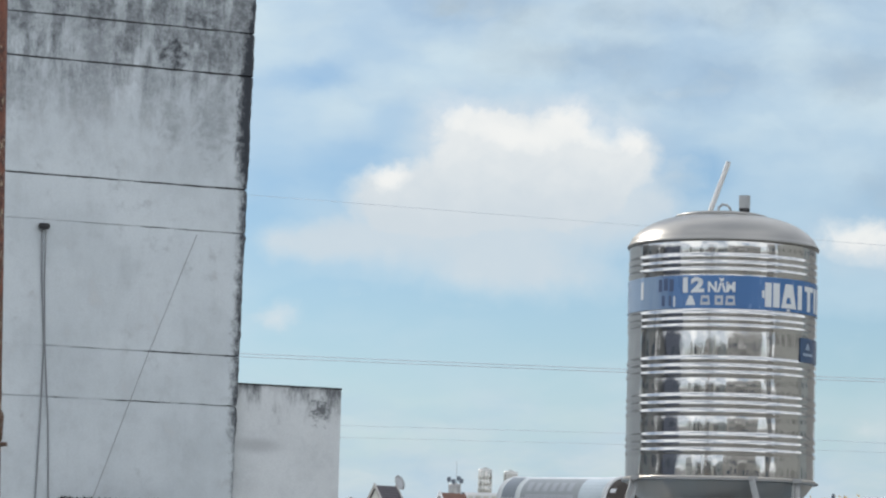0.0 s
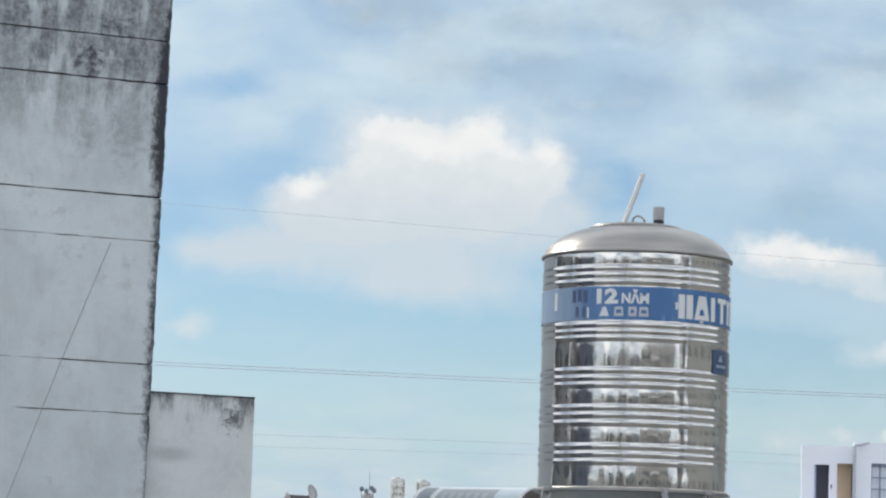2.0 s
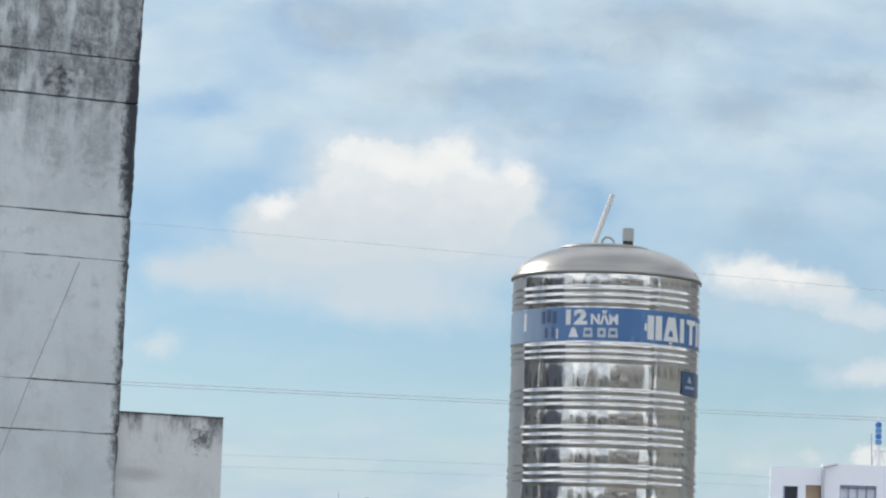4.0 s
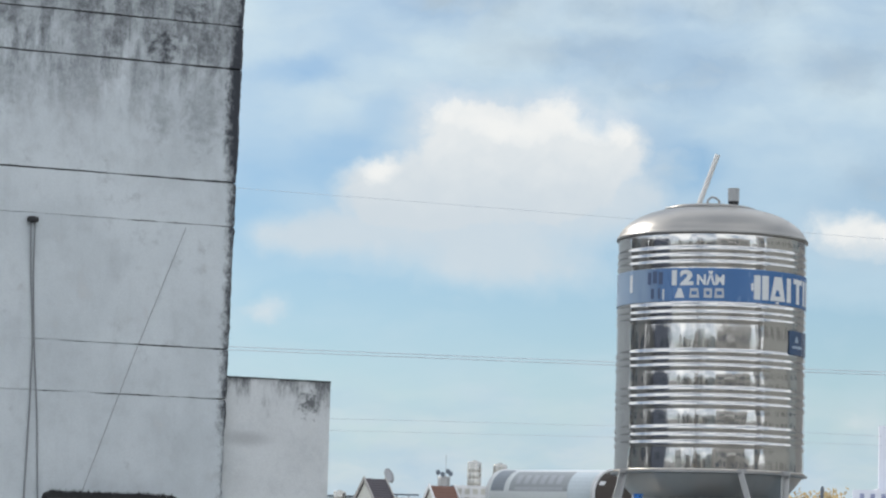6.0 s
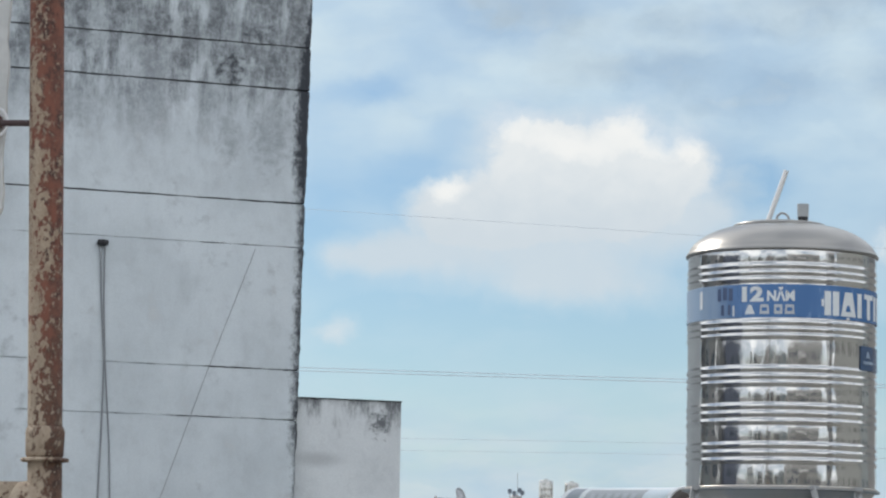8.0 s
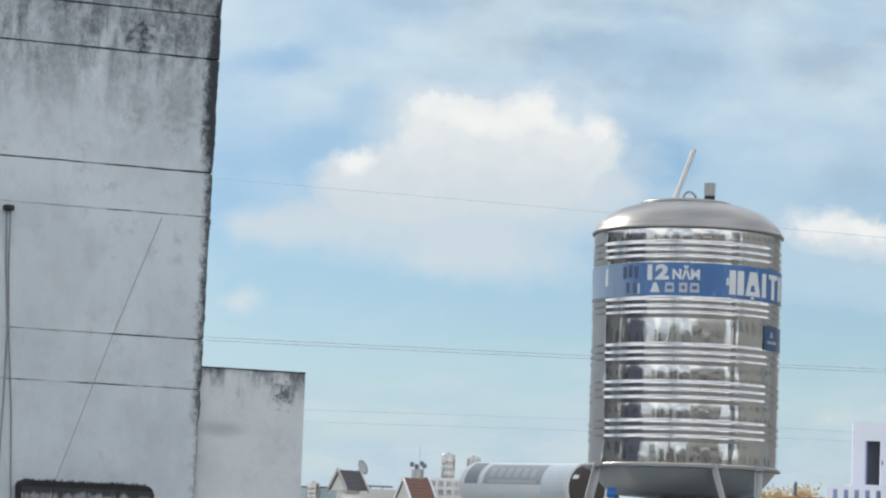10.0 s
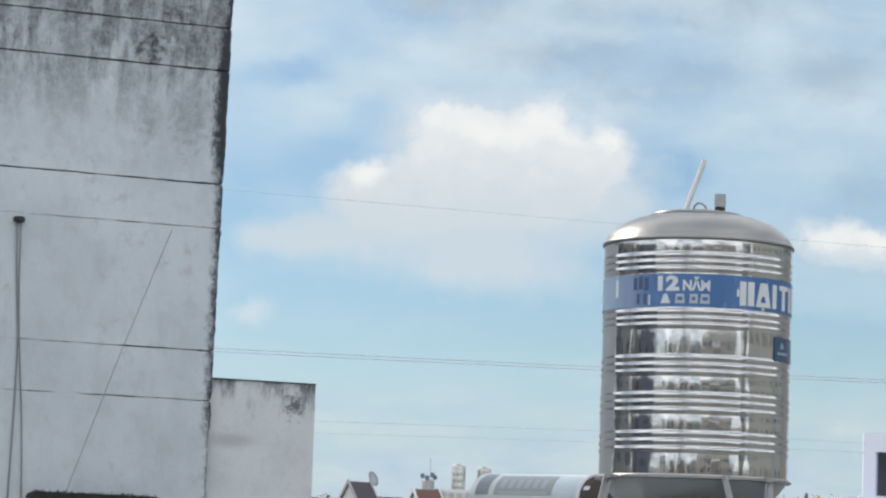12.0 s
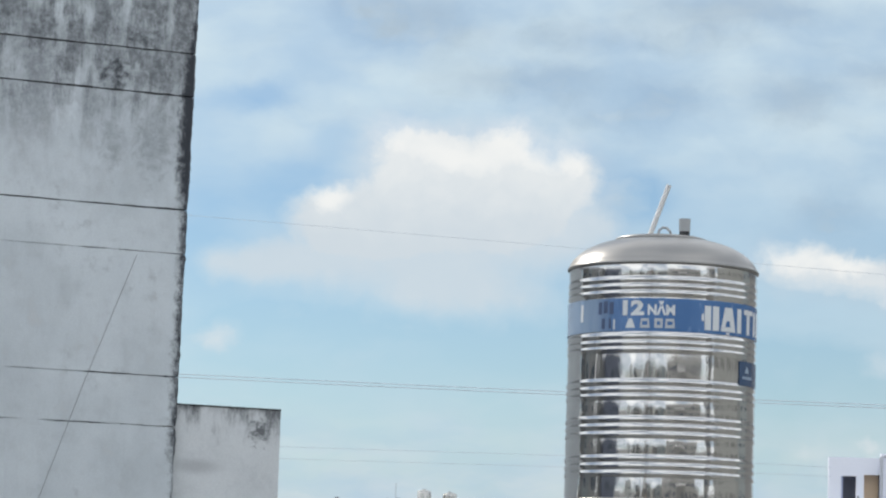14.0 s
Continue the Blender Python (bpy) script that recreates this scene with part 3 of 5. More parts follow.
part("hood_face", box((-1.80, -0.226, 9.682), (-0.515, -0.21, 9.798)), dripping_mould("dripping_mould"), hood_ob, "pale render under black drips")
for x in (-1.50, -0.86):
    part("hood_rib", box((x - 0.006, -0.230, 9.682), (x + 0.006, -0.21, 9.812)), MOULD, hood_ob)
part("hood_lip", box((-1.80, -0.236, 9.664), (-0.506, -0.20, 9.683), 0.004), MOULD, hood_ob, "dark drip edge")
moss_rng = random.Random(11)
bm = bmesh.new()
for i in range(260):
    x, y, h = moss_rng.uniform(-1.79, -0.56), moss_rng.uniform(-0.225, -0.12), moss_rng.uniform(0.008, 0.034) * moss_rng.random()
    z = 9.848
    bm.faces.new([bm.verts.new(p) for p in ((x - 0.006, y, z), (x + 0.006, y, z), (x + moss_rng.uniform(-0.008, 0.008), y - 0.004, z + h + 0.012))])
tagged(part("moss", bm, MOULD, hood_ob, "black moss tufts"), kind="stuff")
pane_dark = plain("dark_blue_glass", (0.035, 0.05, 0.06), 0.12)
win_frame = part("window", box((-1.62, -0.006, 8.7), (-0.76, 0.008, 9.63)), pane_dark, tall, "dark window with a white frame and a tilted open sash")
part("head_rail", box((-1.66, -0.07, 9.618), (-0.738, 0.0, 9.66), 0.005), OFF_WHITE, win_frame)
part("jamb", box((-0.766, -0.06, 8.7), (-0.738, -0.001, 9.617), 0.004), OFF_WHITE, win_frame)
for x in (-1.46, -1.25, -0.93):
    part("bar", box((x - 0.008, -0.04, 9.56), (x + 0.008, -0.02, 9.618), 0.002), OFF_WHITE, win_frame)
sash = part("sash", box((-1.60, -0.115, 9.538), (-0.785, -0.075, 9.582), 0.004), OFF_WHITE, win_frame, "white sash swung outwards")
for x in (-1.58, -0.93):
    part("stile", box((x - 0.010, -0.115, 9.0), (x + 0.010, -0.09, 9.54), 0.003), OFF_WHITE, sash)
bm = bmesh.new()
q = [bm.verts.new(p) for p in ((-0.815, -0.115, 9.56), (-0.775, -0.115, 9.56), (-0.665, -0.34, 9.12), (-0.705, -0.34, 9.12))]
r = [bm.verts.new(v.co + Vector((0, 0.03, 0.01))) for v in q]
bm.faces.new(q), bm.faces.new(r)
for k in range(4):
    bm.faces.new((q[k], q[(k + 1) % 4], r[(k + 1) % 4], r[k]))
part("stile", bm, OFF_WHITE, sash)
part("pane", box((-1.58, -0.108, 9.0), (-0.80, -0.100, 9.54)), pane_dark, sash, "dark blue glass")
# bracket and cables that hang on the wall
bracket = thing("cable_bracket", "small dark bracket with two slack cables hanging down the plaster", "bracket", WALL_AT, WALL_TURN)
bm = lathe([(0.02, 0.0), (0.05, 0.008), (0.058, 0.03), (0.05, 0.055), (0.015, 0.06)], 14)
bmesh.ops.transform(bm, matrix=pose(-2.006, -0.035, 12.385), verts=bm.verts)
part("bracket_plate", bm, BLACK, bracket)
part("cable", tube_path([(-2.025, -0.03, 12.39), (-2.0, -0.012, 11.9), (-1.955, -0.012, 11.3), (-1.96, -0.012, 10.6), (-1.985, -0.012, 9.6), (-1.99, -0.012, 8.0)], 0.0085), ROPE, bracket)
part("cable", tube_path([(-1.985, -0.03, 12.39), (-1.975, -0.012, 11.9), (-1.945, -0.012, 11.3), (-1.88, -0.012, 10.5), (-1.84, -0.012, 9.6), (-1.83, -0.012, 8.0)], 0.007), ROPE, bracket)
stay = thing("stay_wire", "thin grey wire strung slantwise across the wall", "wire", WALL_AT, WALL_TURN)
part("wire", tube_path([(-0.484, -0.02, 12.44), (-0.96, -0.05, 11.2), (-1.431, -0.06, 9.87)], 0.0033), ROPE, stay)

# ---------- low annex ----------
annex = thing("annex_building", "low grey plastered annex with a stained dark top edge", "building", WALL_AT, WALL_TURN)
bm = bmesh.new()
n = 40
top_pts = [(-0.5 + 1.605 * i / n, 11.035 + 0.006 * noise.noise((i * 0.9, 3, 1)) * (0 < i < n)) for i in range(n + 1)]
fr = [(bm.verts.new((x, 0.12, z)), bm.verts.new((x, 0.12, 0.0)), bm.verts.new((x, 5.0, z)), bm.verts.new((x, 5.0, 0.0))) for x, z in top_pts]
for p, q in zip(fr, fr[1:]):
    bm.faces.new((p[0], q[0], q[1], p[1])), bm.faces.new((p[2], q[2], q[3], p[3])), bm.faces.new((p[0], q[0], q[2], p[2]))
bm.faces.new((fr[0][0], fr[0][1], fr[0][3], fr[0][2])), bm.faces.new((fr[-1][0], fr[-1][1], fr[-1][3], fr[-1][2]))
part("wall", bm, ANNEX, annex)
part("coping", box((-0.45, 0.108, 11.032), (1.108, 4.9, 11.044), 0.003), MOULD, annex, "thin mouldy coping")

# ---------- steel water tank ----------
TX, TY, R = 1.35, 15.4, 0.468
Z_SEAM, Z_RIM = 9.626, 10.772
tank = thing("water_tank", "upright ribbed stainless steel water tank with a blue banner", "water tank", (TX, TY, 0), -5.0)
RIBS = [10.689, 10.656, 10.623, 10.413, 10.380, 10.349, 10.190, 10.154, 10.121, 10.010, 9.974, 9.936, 9.822, 9.785, 9.748]


FLATS = [(10.706, 10.770), (10.436, 10.606), (10.207, 10.332), (10.027, 10.104), (9.839, 9.919), (9.626, 9.731)]


def bulge(z):
    """The plain bands between the ribs swell a little."""
    return sum(0.0016 * (1 - ((2 * z - a - b) / (b - a)) ** 2) for a, b in FLATS if a < z < b)


def wall_r(z):
    return R - 0.0025 + bulge(z) + 0.0049 * sum(max(0.0, math.cos(math.pi * (z - c) / 0.034)) for c in RIBS if abs(z - c) < 0.017)


steps = int((Z_RIM - Z_SEAM) / 0.0034)
shell = [(wall_r(Z_SEAM + (Z_RIM - Z_SEAM) * i / steps), Z_SEAM + (Z_RIM - Z_SEAM) * i / steps) for i in range(steps + 1)]
part("body", lathe(shell, 128), STEEL, tank, "mirror-bright ribbed steel shell", True)
dome = [(R + 0.003, Z_RIM - 0.006), (R + 0.008, Z_RIM - 0.003), (R + 0.009, Z_RIM + 0.006), (R + 0.003, Z_RIM + 0.014)]
dome += [(R * q, Z_RIM + 0.010 + 0.34 * R * (1 - q ** 3) ** 0.64) for q in [math.sin(radians(84 - 3.2 * i)) for i in range(26)]]
dome += [(0.001, Z_RIM + 0.1693)]
part("lid_dome", lathe(dome, 96), DOME, tank, "brushed steel domed top", True)
hatch = part("hatch", lathe([(0.225, 0.0), (0.23, 0.006), (0.228, 0.016), (0.21, 0.022), (0.10, 0.034), (0.001, 0.036)], 64), DOME, tank, "round steel hatch lid", True)
hatch.location = (-0.012, -0.02, Z_RIM + 0.148)
part("hatch_handle", tube_path([(-0.018, -0.03, 0.030), (-0.012, -0.03, 0.062), (0.006, -0.03, 0.076), (0.026, -0.03, 0.073), (0.042, -0.03, 0.058), (0.048, -0.03, 0.028)], 0.006), DULL, hatch)
vent = part("vent_pipe", rod((0.102, -0.10, 10.935), (0.102, -0.10, 10.962), 0.018, None, 20), BLACK, tank, "short vent pipe")
part("vent_collar", rod((0.102, -0.10, 10.948), (0.102, -0.10, 10.971), 0.026, None, 20, 0.026), BLACK, vent)
part("vent_cap", rod((0.102, -0.10, 10.970), (0.102, -0.10, 11.034), 0.0275, None, 24, 0.0285), PVC_GREY, vent, "grey plastic cap")
part("float_rod", rod((-0.080, -0.02, 10.93), (0.020, -0.02, 11.214), 0.0128, None, 14), PVC, tank, "leaning white plastic pipe")
# short pale line on the lowest plain band of the shell
part("pale_streak", box((-0.088, -0.4600, Z_SEAM + 0.012), (-0.081, -0.4545, Z_SEAM + 0.105), 0.002), OFF_WHITE, tank, "short pale upright streak")
bowl = [(R + 0.004, Z_SEAM + 0.003), (R + 0.006, Z_SEAM - 0.004), (R - 0.002, Z_SEAM - 0.012)]
bowl += [(R - 0.010, Z_SEAM - 0.022), (0.43, Z_SEAM - 0.060), (0.395, Z_SEAM - 0.100), (0.36, Z_SEAM - 0.130), (0.31, Z_SEAM - 0.147), (0.21, Z_SEAM - 0.154), (0.12, Z_SEAM - 0.163), (0.01, Z_SEAM - 0.166)]
part("bottom_bowl", lathe(bowl, 96), polished_steel("stained_steel", 0.34, 0.5, (0.60, 0.56, 0.51), 0.65), tank, "rounded steel underside", True)


def wrap(name, phi0, phi1, z0, z1, mat_, parent, lift, label="", slant=0.0, taper=0.0):
    """A patch of film bent round the shell; angles from the side that faces the viewer."""
    bm = bmesh.new()
    n = max(2, int((phi1 - phi0) / 2.0))
    cols = []
    for i in range(n + 1):
        q = i / n
        pb = radians(phi0 + (phi1 - phi0) * q)
        pt = radians(phi0 + slant + taper + (phi1 - phi0 - 2 * taper) * q)
        cols.append([bm.verts.new(((R + k) * math.sin(p), -(R + k) * math.cos(p), z)) for p, z, k in ((pb, z0, lift), (pt, z1, lift), (pt, z1, lift - 0.003), (pb, z0, lift - 0.003))])
    for p, q in zip(cols, cols[1:]):
        for i in range(4):
            j = (i + 1) % 4
            bm.faces.new((p[i], p[j], q[j], q[i]))
    bm.faces.new(cols[0]), bm.faces.new(cols[-1])
    return part(name, bm, mat_, parent, label)


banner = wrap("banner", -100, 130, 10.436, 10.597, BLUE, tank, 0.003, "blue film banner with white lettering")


def px(x):
    return math.degrees(math.asin(max(-0.999, min(0.999, x / 167.5))))


def lettering(text, phi0, phi1, z0, z1, mat_, parent, weight=0.042):
    """Raised letters bent round the shell, fitted to the given angles and heights."""
    cu = bpy.data.curves.new("lettering", "FONT")
    cu.body, cu.size, cu.extrude, cu.resolution_u, cu.offset = text, 1.0, 0.0, 3, weight
    ob = bpy.data.objects.new("lettering", cu)
    scene.collection.objects.link(ob)
    bpy.context.view_layer.update()
    me = bpy.data.meshes.new_from_object(ob.evaluated_get(bpy.context.evaluated_depsgraph_get()))
    bpy.data.objects.remove(ob)
    xs, ys = [v.co.x for v in me.vertices], [v.co.y for v in me.vertices]
    bm = bmesh.new()
    bm.from_mesh(me)
    bmesh.ops.subdivide_edges(bm, edges=[e for e in bm.edges if e.calc_length() > 0.25], cuts=2)
    for v in bm.verts:
        p = radians(phi0 + (phi1 - phi0) * (v.co.x - min(xs)) / (max(xs) - min(xs)))
        z = z0 + (z1 - z0) * (v.co.y - min(ys)) / (max(ys) - min(ys))
        v.co = ((R + 0.0045) * math.sin(p), -(R + 0.0045) * math.cos(p), z)
    return part("lettering", bm, mat_, parent, "white letters")


lettering("12", px(-68), px(-31), 10.512, 10.587, DECAL, banner, 0.052)
lettering("NĂM", px(-25), px(22), 10.514, 10.583, DECAL, banner)
# unreadable second line, faded marks, and the maker's name as plain shapes
for x0, x1, taper in ((-63, -46, 2.2), (-38, -21, 0.6), (-13, 1, 0), (5, 22, 0.5)):
    wrap("mark", px(x0), px(x1), 10.452, 10.498, DECAL if taper > 1 else DECAL_GREY, banner, 0.0045, "", 0, taper)
    if not taper > 1:
        wrap("mark", px(x0 + 4), px(x1 - 4), 10.466, 10.484, BLUE, banner, 0.0058)
for x0, x1, z0, z1 in ((-110, -104, 10.52, 10.58), (-101, -94, 10.525, 10.585), (-91, -84, 10.52, 10.58), (-104, -99, 10.45, 10.5), (-92, -88, 10.45, 10.5)):
    wrap("mark", px(x0), px(x1), z0, z1, DECAL_DARK, banner, 0.0045)
wrap("mark", px(-141), px(-137), 10.49, 10.575, DECAL, banner, 0.0045)
wrap("mark", px(-84), px(-81), 10.445, 10.495, DECAL, banner, 0.0045)
for x0, x1, z0, z1, slant, taper in ((68, 72, 10.495, 10.53, 0, 0), (73, 84, 10.452, 10.57, 0, 0), (87, 98, 10.452, 10.57, 0, 0), (101, 127, 10.452, 10.57, 0, 3.2),
                                     (130, 137, 10.452, 10.57, 0, 0), (142, 157, 10.548, 10.572, 0, 0), (147, 152, 10.45, 10.548, 0, 0), (159, 162, 10.45, 10.57, 0, 0), (164, 166, 10.45, 10.57, 0, 0)):
    wrap("mark", px(x0), px(x1), z0, z1, DECAL, banner, 0.0045, "", slant, taper)
wrap("mark", px(109), px(118), 10.475, 10.505, BLUE, banner, 0.0058, "", 0, 1.2)
wrap("mark", px(111), px(116), 10.438, 10.448, DECAL, banner, 0.0046)
sticker = wrap("sticker", px(136), px(166), 10.200, 10.318, plain("navy_film", (0.07, 0.12, 0.22), 0.2, 0.3, 0.15, 14), tank, 0.004, "small blue film label")
wrap("mark", px(145), px(152), 10.262, 10.292, DECAL_PALE, sticker, 0.0055, "", 0, 2)
wrap("mark", px(141), px(157), 10.232, 10.245, DECAL_PALE, sticker, 0.0055)

# ---------- stand below the tank ----------
stand = thing("tank_stand", "pale angle-iron stand with splayed legs under the water tank", "stand", (TX, TY, 0))


def angle_leg(name, a, b, w, mat_, parent, label=""):
    a, b = Vector(a), Vector(b)
    m = Matrix.Translation((a + b) / 2) @ (b - a).to_track_quat("Z", "Y").to_matrix().to_4x4()
    h = (b - a).length / 2
    bm = bmesh.new()
    prof = [(-w / 2, -w / 2), (w / 2, -w / 2), (w / 2, -w / 2 + 0.005), (-w / 2 + 0.005, -w / 2 + 0.005), (-w / 2 + 0.005, w / 2), (-w / 2, w / 2)]
    lo, hi = [bm.verts.new(m @ Vector((x, y, -h))) for x, y in prof], [bm.verts.new(m @ Vector((x, y, h))) for x, y in prof]
    for i in range(6):
        j = (i + 1) % 6
        bm.faces.new((lo[i], lo[j], hi[j], hi[i]))
    bm.faces.new(lo), bm.faces.new(hi)
    return part(name, bm, mat_, parent, label)


part("ring", lathe([(R - 0.004, Z_SEAM - 0.020), (R + 0.018, Z_SEAM - 0.016), (R + 0.018, Z_SEAM - 0.008), (R - 0.004, Z_SEAM - 0.008), (R - 0.004, Z_SEAM - 0.020)], 64, None, False), DULL, stand, "dark steel hoop")
for dx0, dy0, dx1, dy1 in ((-0.43, -0.22, -0.49, -0.26), (0.119, -0.462, 0.187, -0.52), (0.345, -0.335, 0.335, -0.36), (-0.28, 0.40, -0.32, 0.44)):
    angle_leg("leg", (dx0, dy0, Z_SEAM - 0.006), (dx1, dy1, 9.372), 0.032, ANGLE, stand)
    part("leg_hook", box((dx0 - 0.022, dy0 - 0.02, Z_SEAM - 0.02), (dx0 + 0.022, dy0 + 0.02, Z_SEAM + 0.004), 0.004), DULL, stand)
part("cross_bar", box((-0.50, -0.27, 9.394), (0.26, -0.235, 9.442), 0.003), ANGLE, stand)
part("cross_bar", box((0.20, -0.27, 9.402), (0.33, -0.24, 9.425), 0.003), ANGLE, stand)
for x0, x1, z1 in ((-0.12, -0.07, 9.400), (-0.02, 0.06, 9.394), (0.165, 0.21, 9.396)):
    part("foot", box((x0, -0.47, 9.372), (x1, -0.36, z1 + 0.006), 0.004), BLACK, stand, "black rubber pad")
valve = thing("water_valve", "blue plastic valve on a white pipe under the tank", "valve", (0.98, 15.05, 9.372))
part("pipe", rod((0, 0, 0), (0, 0, 0.09), 0.012, None, 14), PVC, valve, "white plastic pipe")
bm = rod((-0.022, 0, 0.100), (0.022, 0, 0.100), 0.017, None, 16)
rod((0, 0, 0.08), (0, 0, 0.125), 0.014, bm, 14)
part("valve_body", bm, VALVE, valve)
part("valve_lever", box((-0.022, -0.012, 0.120), (0.026, 0.012, 0.131), 0.003), VALVE, valve)
outlets = thing("outlet_pipes", "dark short outlet pipes beneath the steel tank", "pipe", (TX, TY, 0))
for dx, dy in ((-0.09, -0.05), (0.16, -0.07), (0.28, 0.0)):
    part("outlet", rod((dx, dy, 9.372), (dx, dy, 9.50), 0.018, None, 14), BLACK, outlets)

beam = thing("roof_beam", "flat blue-grey painted beam carrying the tank stand", "beam", (1.42, 15.4, 9.27))
part("beam_body", box((-0.66, -0.62, 0.038), (0.63, 0.72, 0.098), 0.005), BEAM, beam)
for x in (-0.62, -0.30, 0.12, 0.55):
    part("beam_foot", box((x - 0.02, -0.54, -0.002), (x + 0.02, -0.48, 0.038), 0.003), ANGLE, beam)
    part("beam_foot", box((x - 0.02, 0.6, -0.002), (x + 0.02, 0.66, 0.038), 0.003), ANGLE, beam)
# thin box that makes the left stretch of the beam face paler
part("pale_beam_face", box((-0.665, -0.632, 0.042), (-0.28, -0.622, 0.094), 0.002), plain("pale_blue_grey_paint", (0.27, 0.34, 0.39), 0.65), beam, "paler blue-grey left stretch of the beam face")
host = thing("tank_house", "plain concrete house that carries the steel water tank", "house", (1.42, 15.4, 0))
part("wall", box((-0.62, -0.55, 0.0), (0.58, 2.8, 9.268)), CONCRETE, host)

# ---------- solar water heater ----------
heater = thing("solar_water_heater", "solar water heater with a weathered grey drum and dark tubes", "water heater", (1.60, 27.6, 9.905), 0)
near, far_end = Vector((-0.02, 0.0, 0.0)), Vector((-0.955, 1.3, 0.03))
axis = (near - far_end).normalized()
turn_m = axis.to_track_quat("Z", "X").to_matrix().to_4x4()
length = (near - far_end).length
DRUM = plain("weathered_drum", (0.83, 0.86, 0.85), 0.5, 0.0, 0.08, 5)
rd = 0.222


def along(profile, sides, name, mat_, label="", parent=heater):
    bm = lathe(profile, sides)
    bmesh.ops.transform(bm, matrix=Matrix.Translation(far_end) @ turn_m, verts=bm.verts)
    return part(name, bm, mat_, parent, label, True)


drum = along([(0.02, -0.06), (rd * 0.6, -0.05), (rd * 0.9, -0.025), (rd, 0.0), (rd, length - 0.02), (rd * 0.98, length)], 56, "drum", DRUM, "weathered grey metal drum")
along([(rd + 0.008, length - 0.03), (rd + 0.012, length - 0.015), (rd + 0.008, length + 0.004), (rd - 0.012, length + 0.004), (rd - 0.012, length - 0.03)], 56, "end_rim", OFF_WHITE, "pale end rim", drum)
along([(0.001, length + 0.018), (rd * 0.7, length + 0.012), (rd - 0.014, length + 0.002), (rd - 0.014, length - 0.01)], 48, "end_cap", plain("brown_cap", (0.075, 0.06, 0.052), 0.6), "dark brown end cap", drum)
along([(rd + 0.003, 0.02), (rd + 0.006, 0.035), (rd + 0.003, 0.05)], 56, "far_rim", OFF_WHITE, "", drum)


def drum_patch(name, q0, q1, s0, s1, mat_, lift, label=""):
    """A film on the drum: q is the angle up from the viewer's side, s the way along it."""
    side = axis.cross(Vector((0, 0, 1))).normalized()
    side = -side if side.y > 0 else side
    bm = bmesh.new()
    prev = None
    for i in range(9):
        q = radians(q0 + (q1 - q0) * i / 8)
        o = side * math.cos(q) * (rd + lift) + Vector((0, 0, 1)) * math.sin(q) * (rd + lift)
        cur = [bm.verts.new(far_end + axis * s + o) for s in (s0, s1)]
        if prev:
            bm.faces.new((prev[0], prev[1], cur[1], cur[0]))
        prev = cur
    return part(name, bm, mat_, drum, label)


drum_patch("drum_label", 5, 62, 0.36, 1.25, plain("faded_label", (0.42, 0.44, 0.45), 0.6), 0.003, "faded grey label")
drum_patch("drum_band", 5, 70, 0.08, 0.28, plain("faded_band", (0.30, 0.33, 0.36), 0.5), 0.003)
drum_patch("drum_sheet", -18, 60, 1.22, 1.55, plain("pale_blue_sheet", (0.70, 0.77, 0.80), 0.5), 0.005, "pale blue label sheet")
for i in range(6):
    s = 0.44 + 0.12 * i
    drum_patch("label_mark", 22, 46, s, s + 0.07, DECAL_GREY, 0.006)
    drum_patch("label_mark", 6, 14, s, s + 0.115, DECAL_GREY, 0.006)
drum_patch("label_mark", 20, 30, 1.66, 1.74, OFF_WHITE, 0.005)
tray = bmesh.new()
lower = Vector((0, 0, -rd - 0.02))
mid_t = (near + far_end) / 2 + lower
bmesh.ops.create_cube(tray, size=1.0, matrix=Matrix.Translation(mid_t) @ turn_m @ Matrix.Diagonal((0.16, 0.16, length * 0.96, 1)))
part("tube_tray", tray, plain("pale_tray", (0.52, 0.53, 0.52), 0.7), heater, "pale grey tube tray")
for i in range(15):
    p = far_end + axis * (0.02 + 0.112 * i) + Vector((0, 0, -rd - 0.045))
    out = Vector((-axis.y, axis.x, 0)).normalized()
    out = -out if out.x > 0 else out
    q = p + out * 0.9 + Vector((0, 0, -0.62))
    part("vacuum_tube", rod(p, q, 0.022, None, 8), TUBE, heater)
    part("tube_cap", rod(p + Vector((0, 0, 0.03)), p - (p - q) * 0.04, 0.032, None, 8), BLACK, heater)
for s in (0.25, length - 0.3):
    p = far_end + axis * s
    part("leg", box(p + Vector((-0.02, -0.02, -0.92)), p + Vector((0.02, 0.02, -rd + 0.01))), ANGLE, heater)
heater_house = thing("heater_house", "plain concrete house below the solar water heater", "house", (1.1, 28.4, 0))
part("wall", box((-1.6, -1.3, 0.0), (1.2, 4.0, 8.99)), CONCRETE, heater_house)

# ---------- rusty standpipe ----------
stand_pipe = thing("rusty_standpipe", "thick steel pipe with flaking cream paint and red rust", "pipe", (-1.205, 8.0, 0))


def lean(z):
    return -0.0275 * (z - 9.8)


rp = 0.0447
bm = bmesh.new()
prof = [(rp, z) for z in [8.0 + 0.05 * i for i in range(81)]]
lathe(prof, 40, bm)
for v in bm.verts:
    v.co.x += lean(v.co.z)
part("pipe_shaft", bm, RUST, stand_pipe, "", True)
bm = lathe([(rp, 9.375), (rp + 0.004, 9.38), (rp + 0.006, 9.44), (rp + 0.004, 9.449), (rp, 9.455)], 40)
part("coupling", bm, RUST, stand_pipe, "", True).location.x = lean(9.41)
bm = lathe([(rp - 0.002, 9.362), (rp + 0.016, 9.364), (rp + 0.018, 9.368), (rp + 0.016, 9.373), (rp - 0.002, 9.375)], 40)
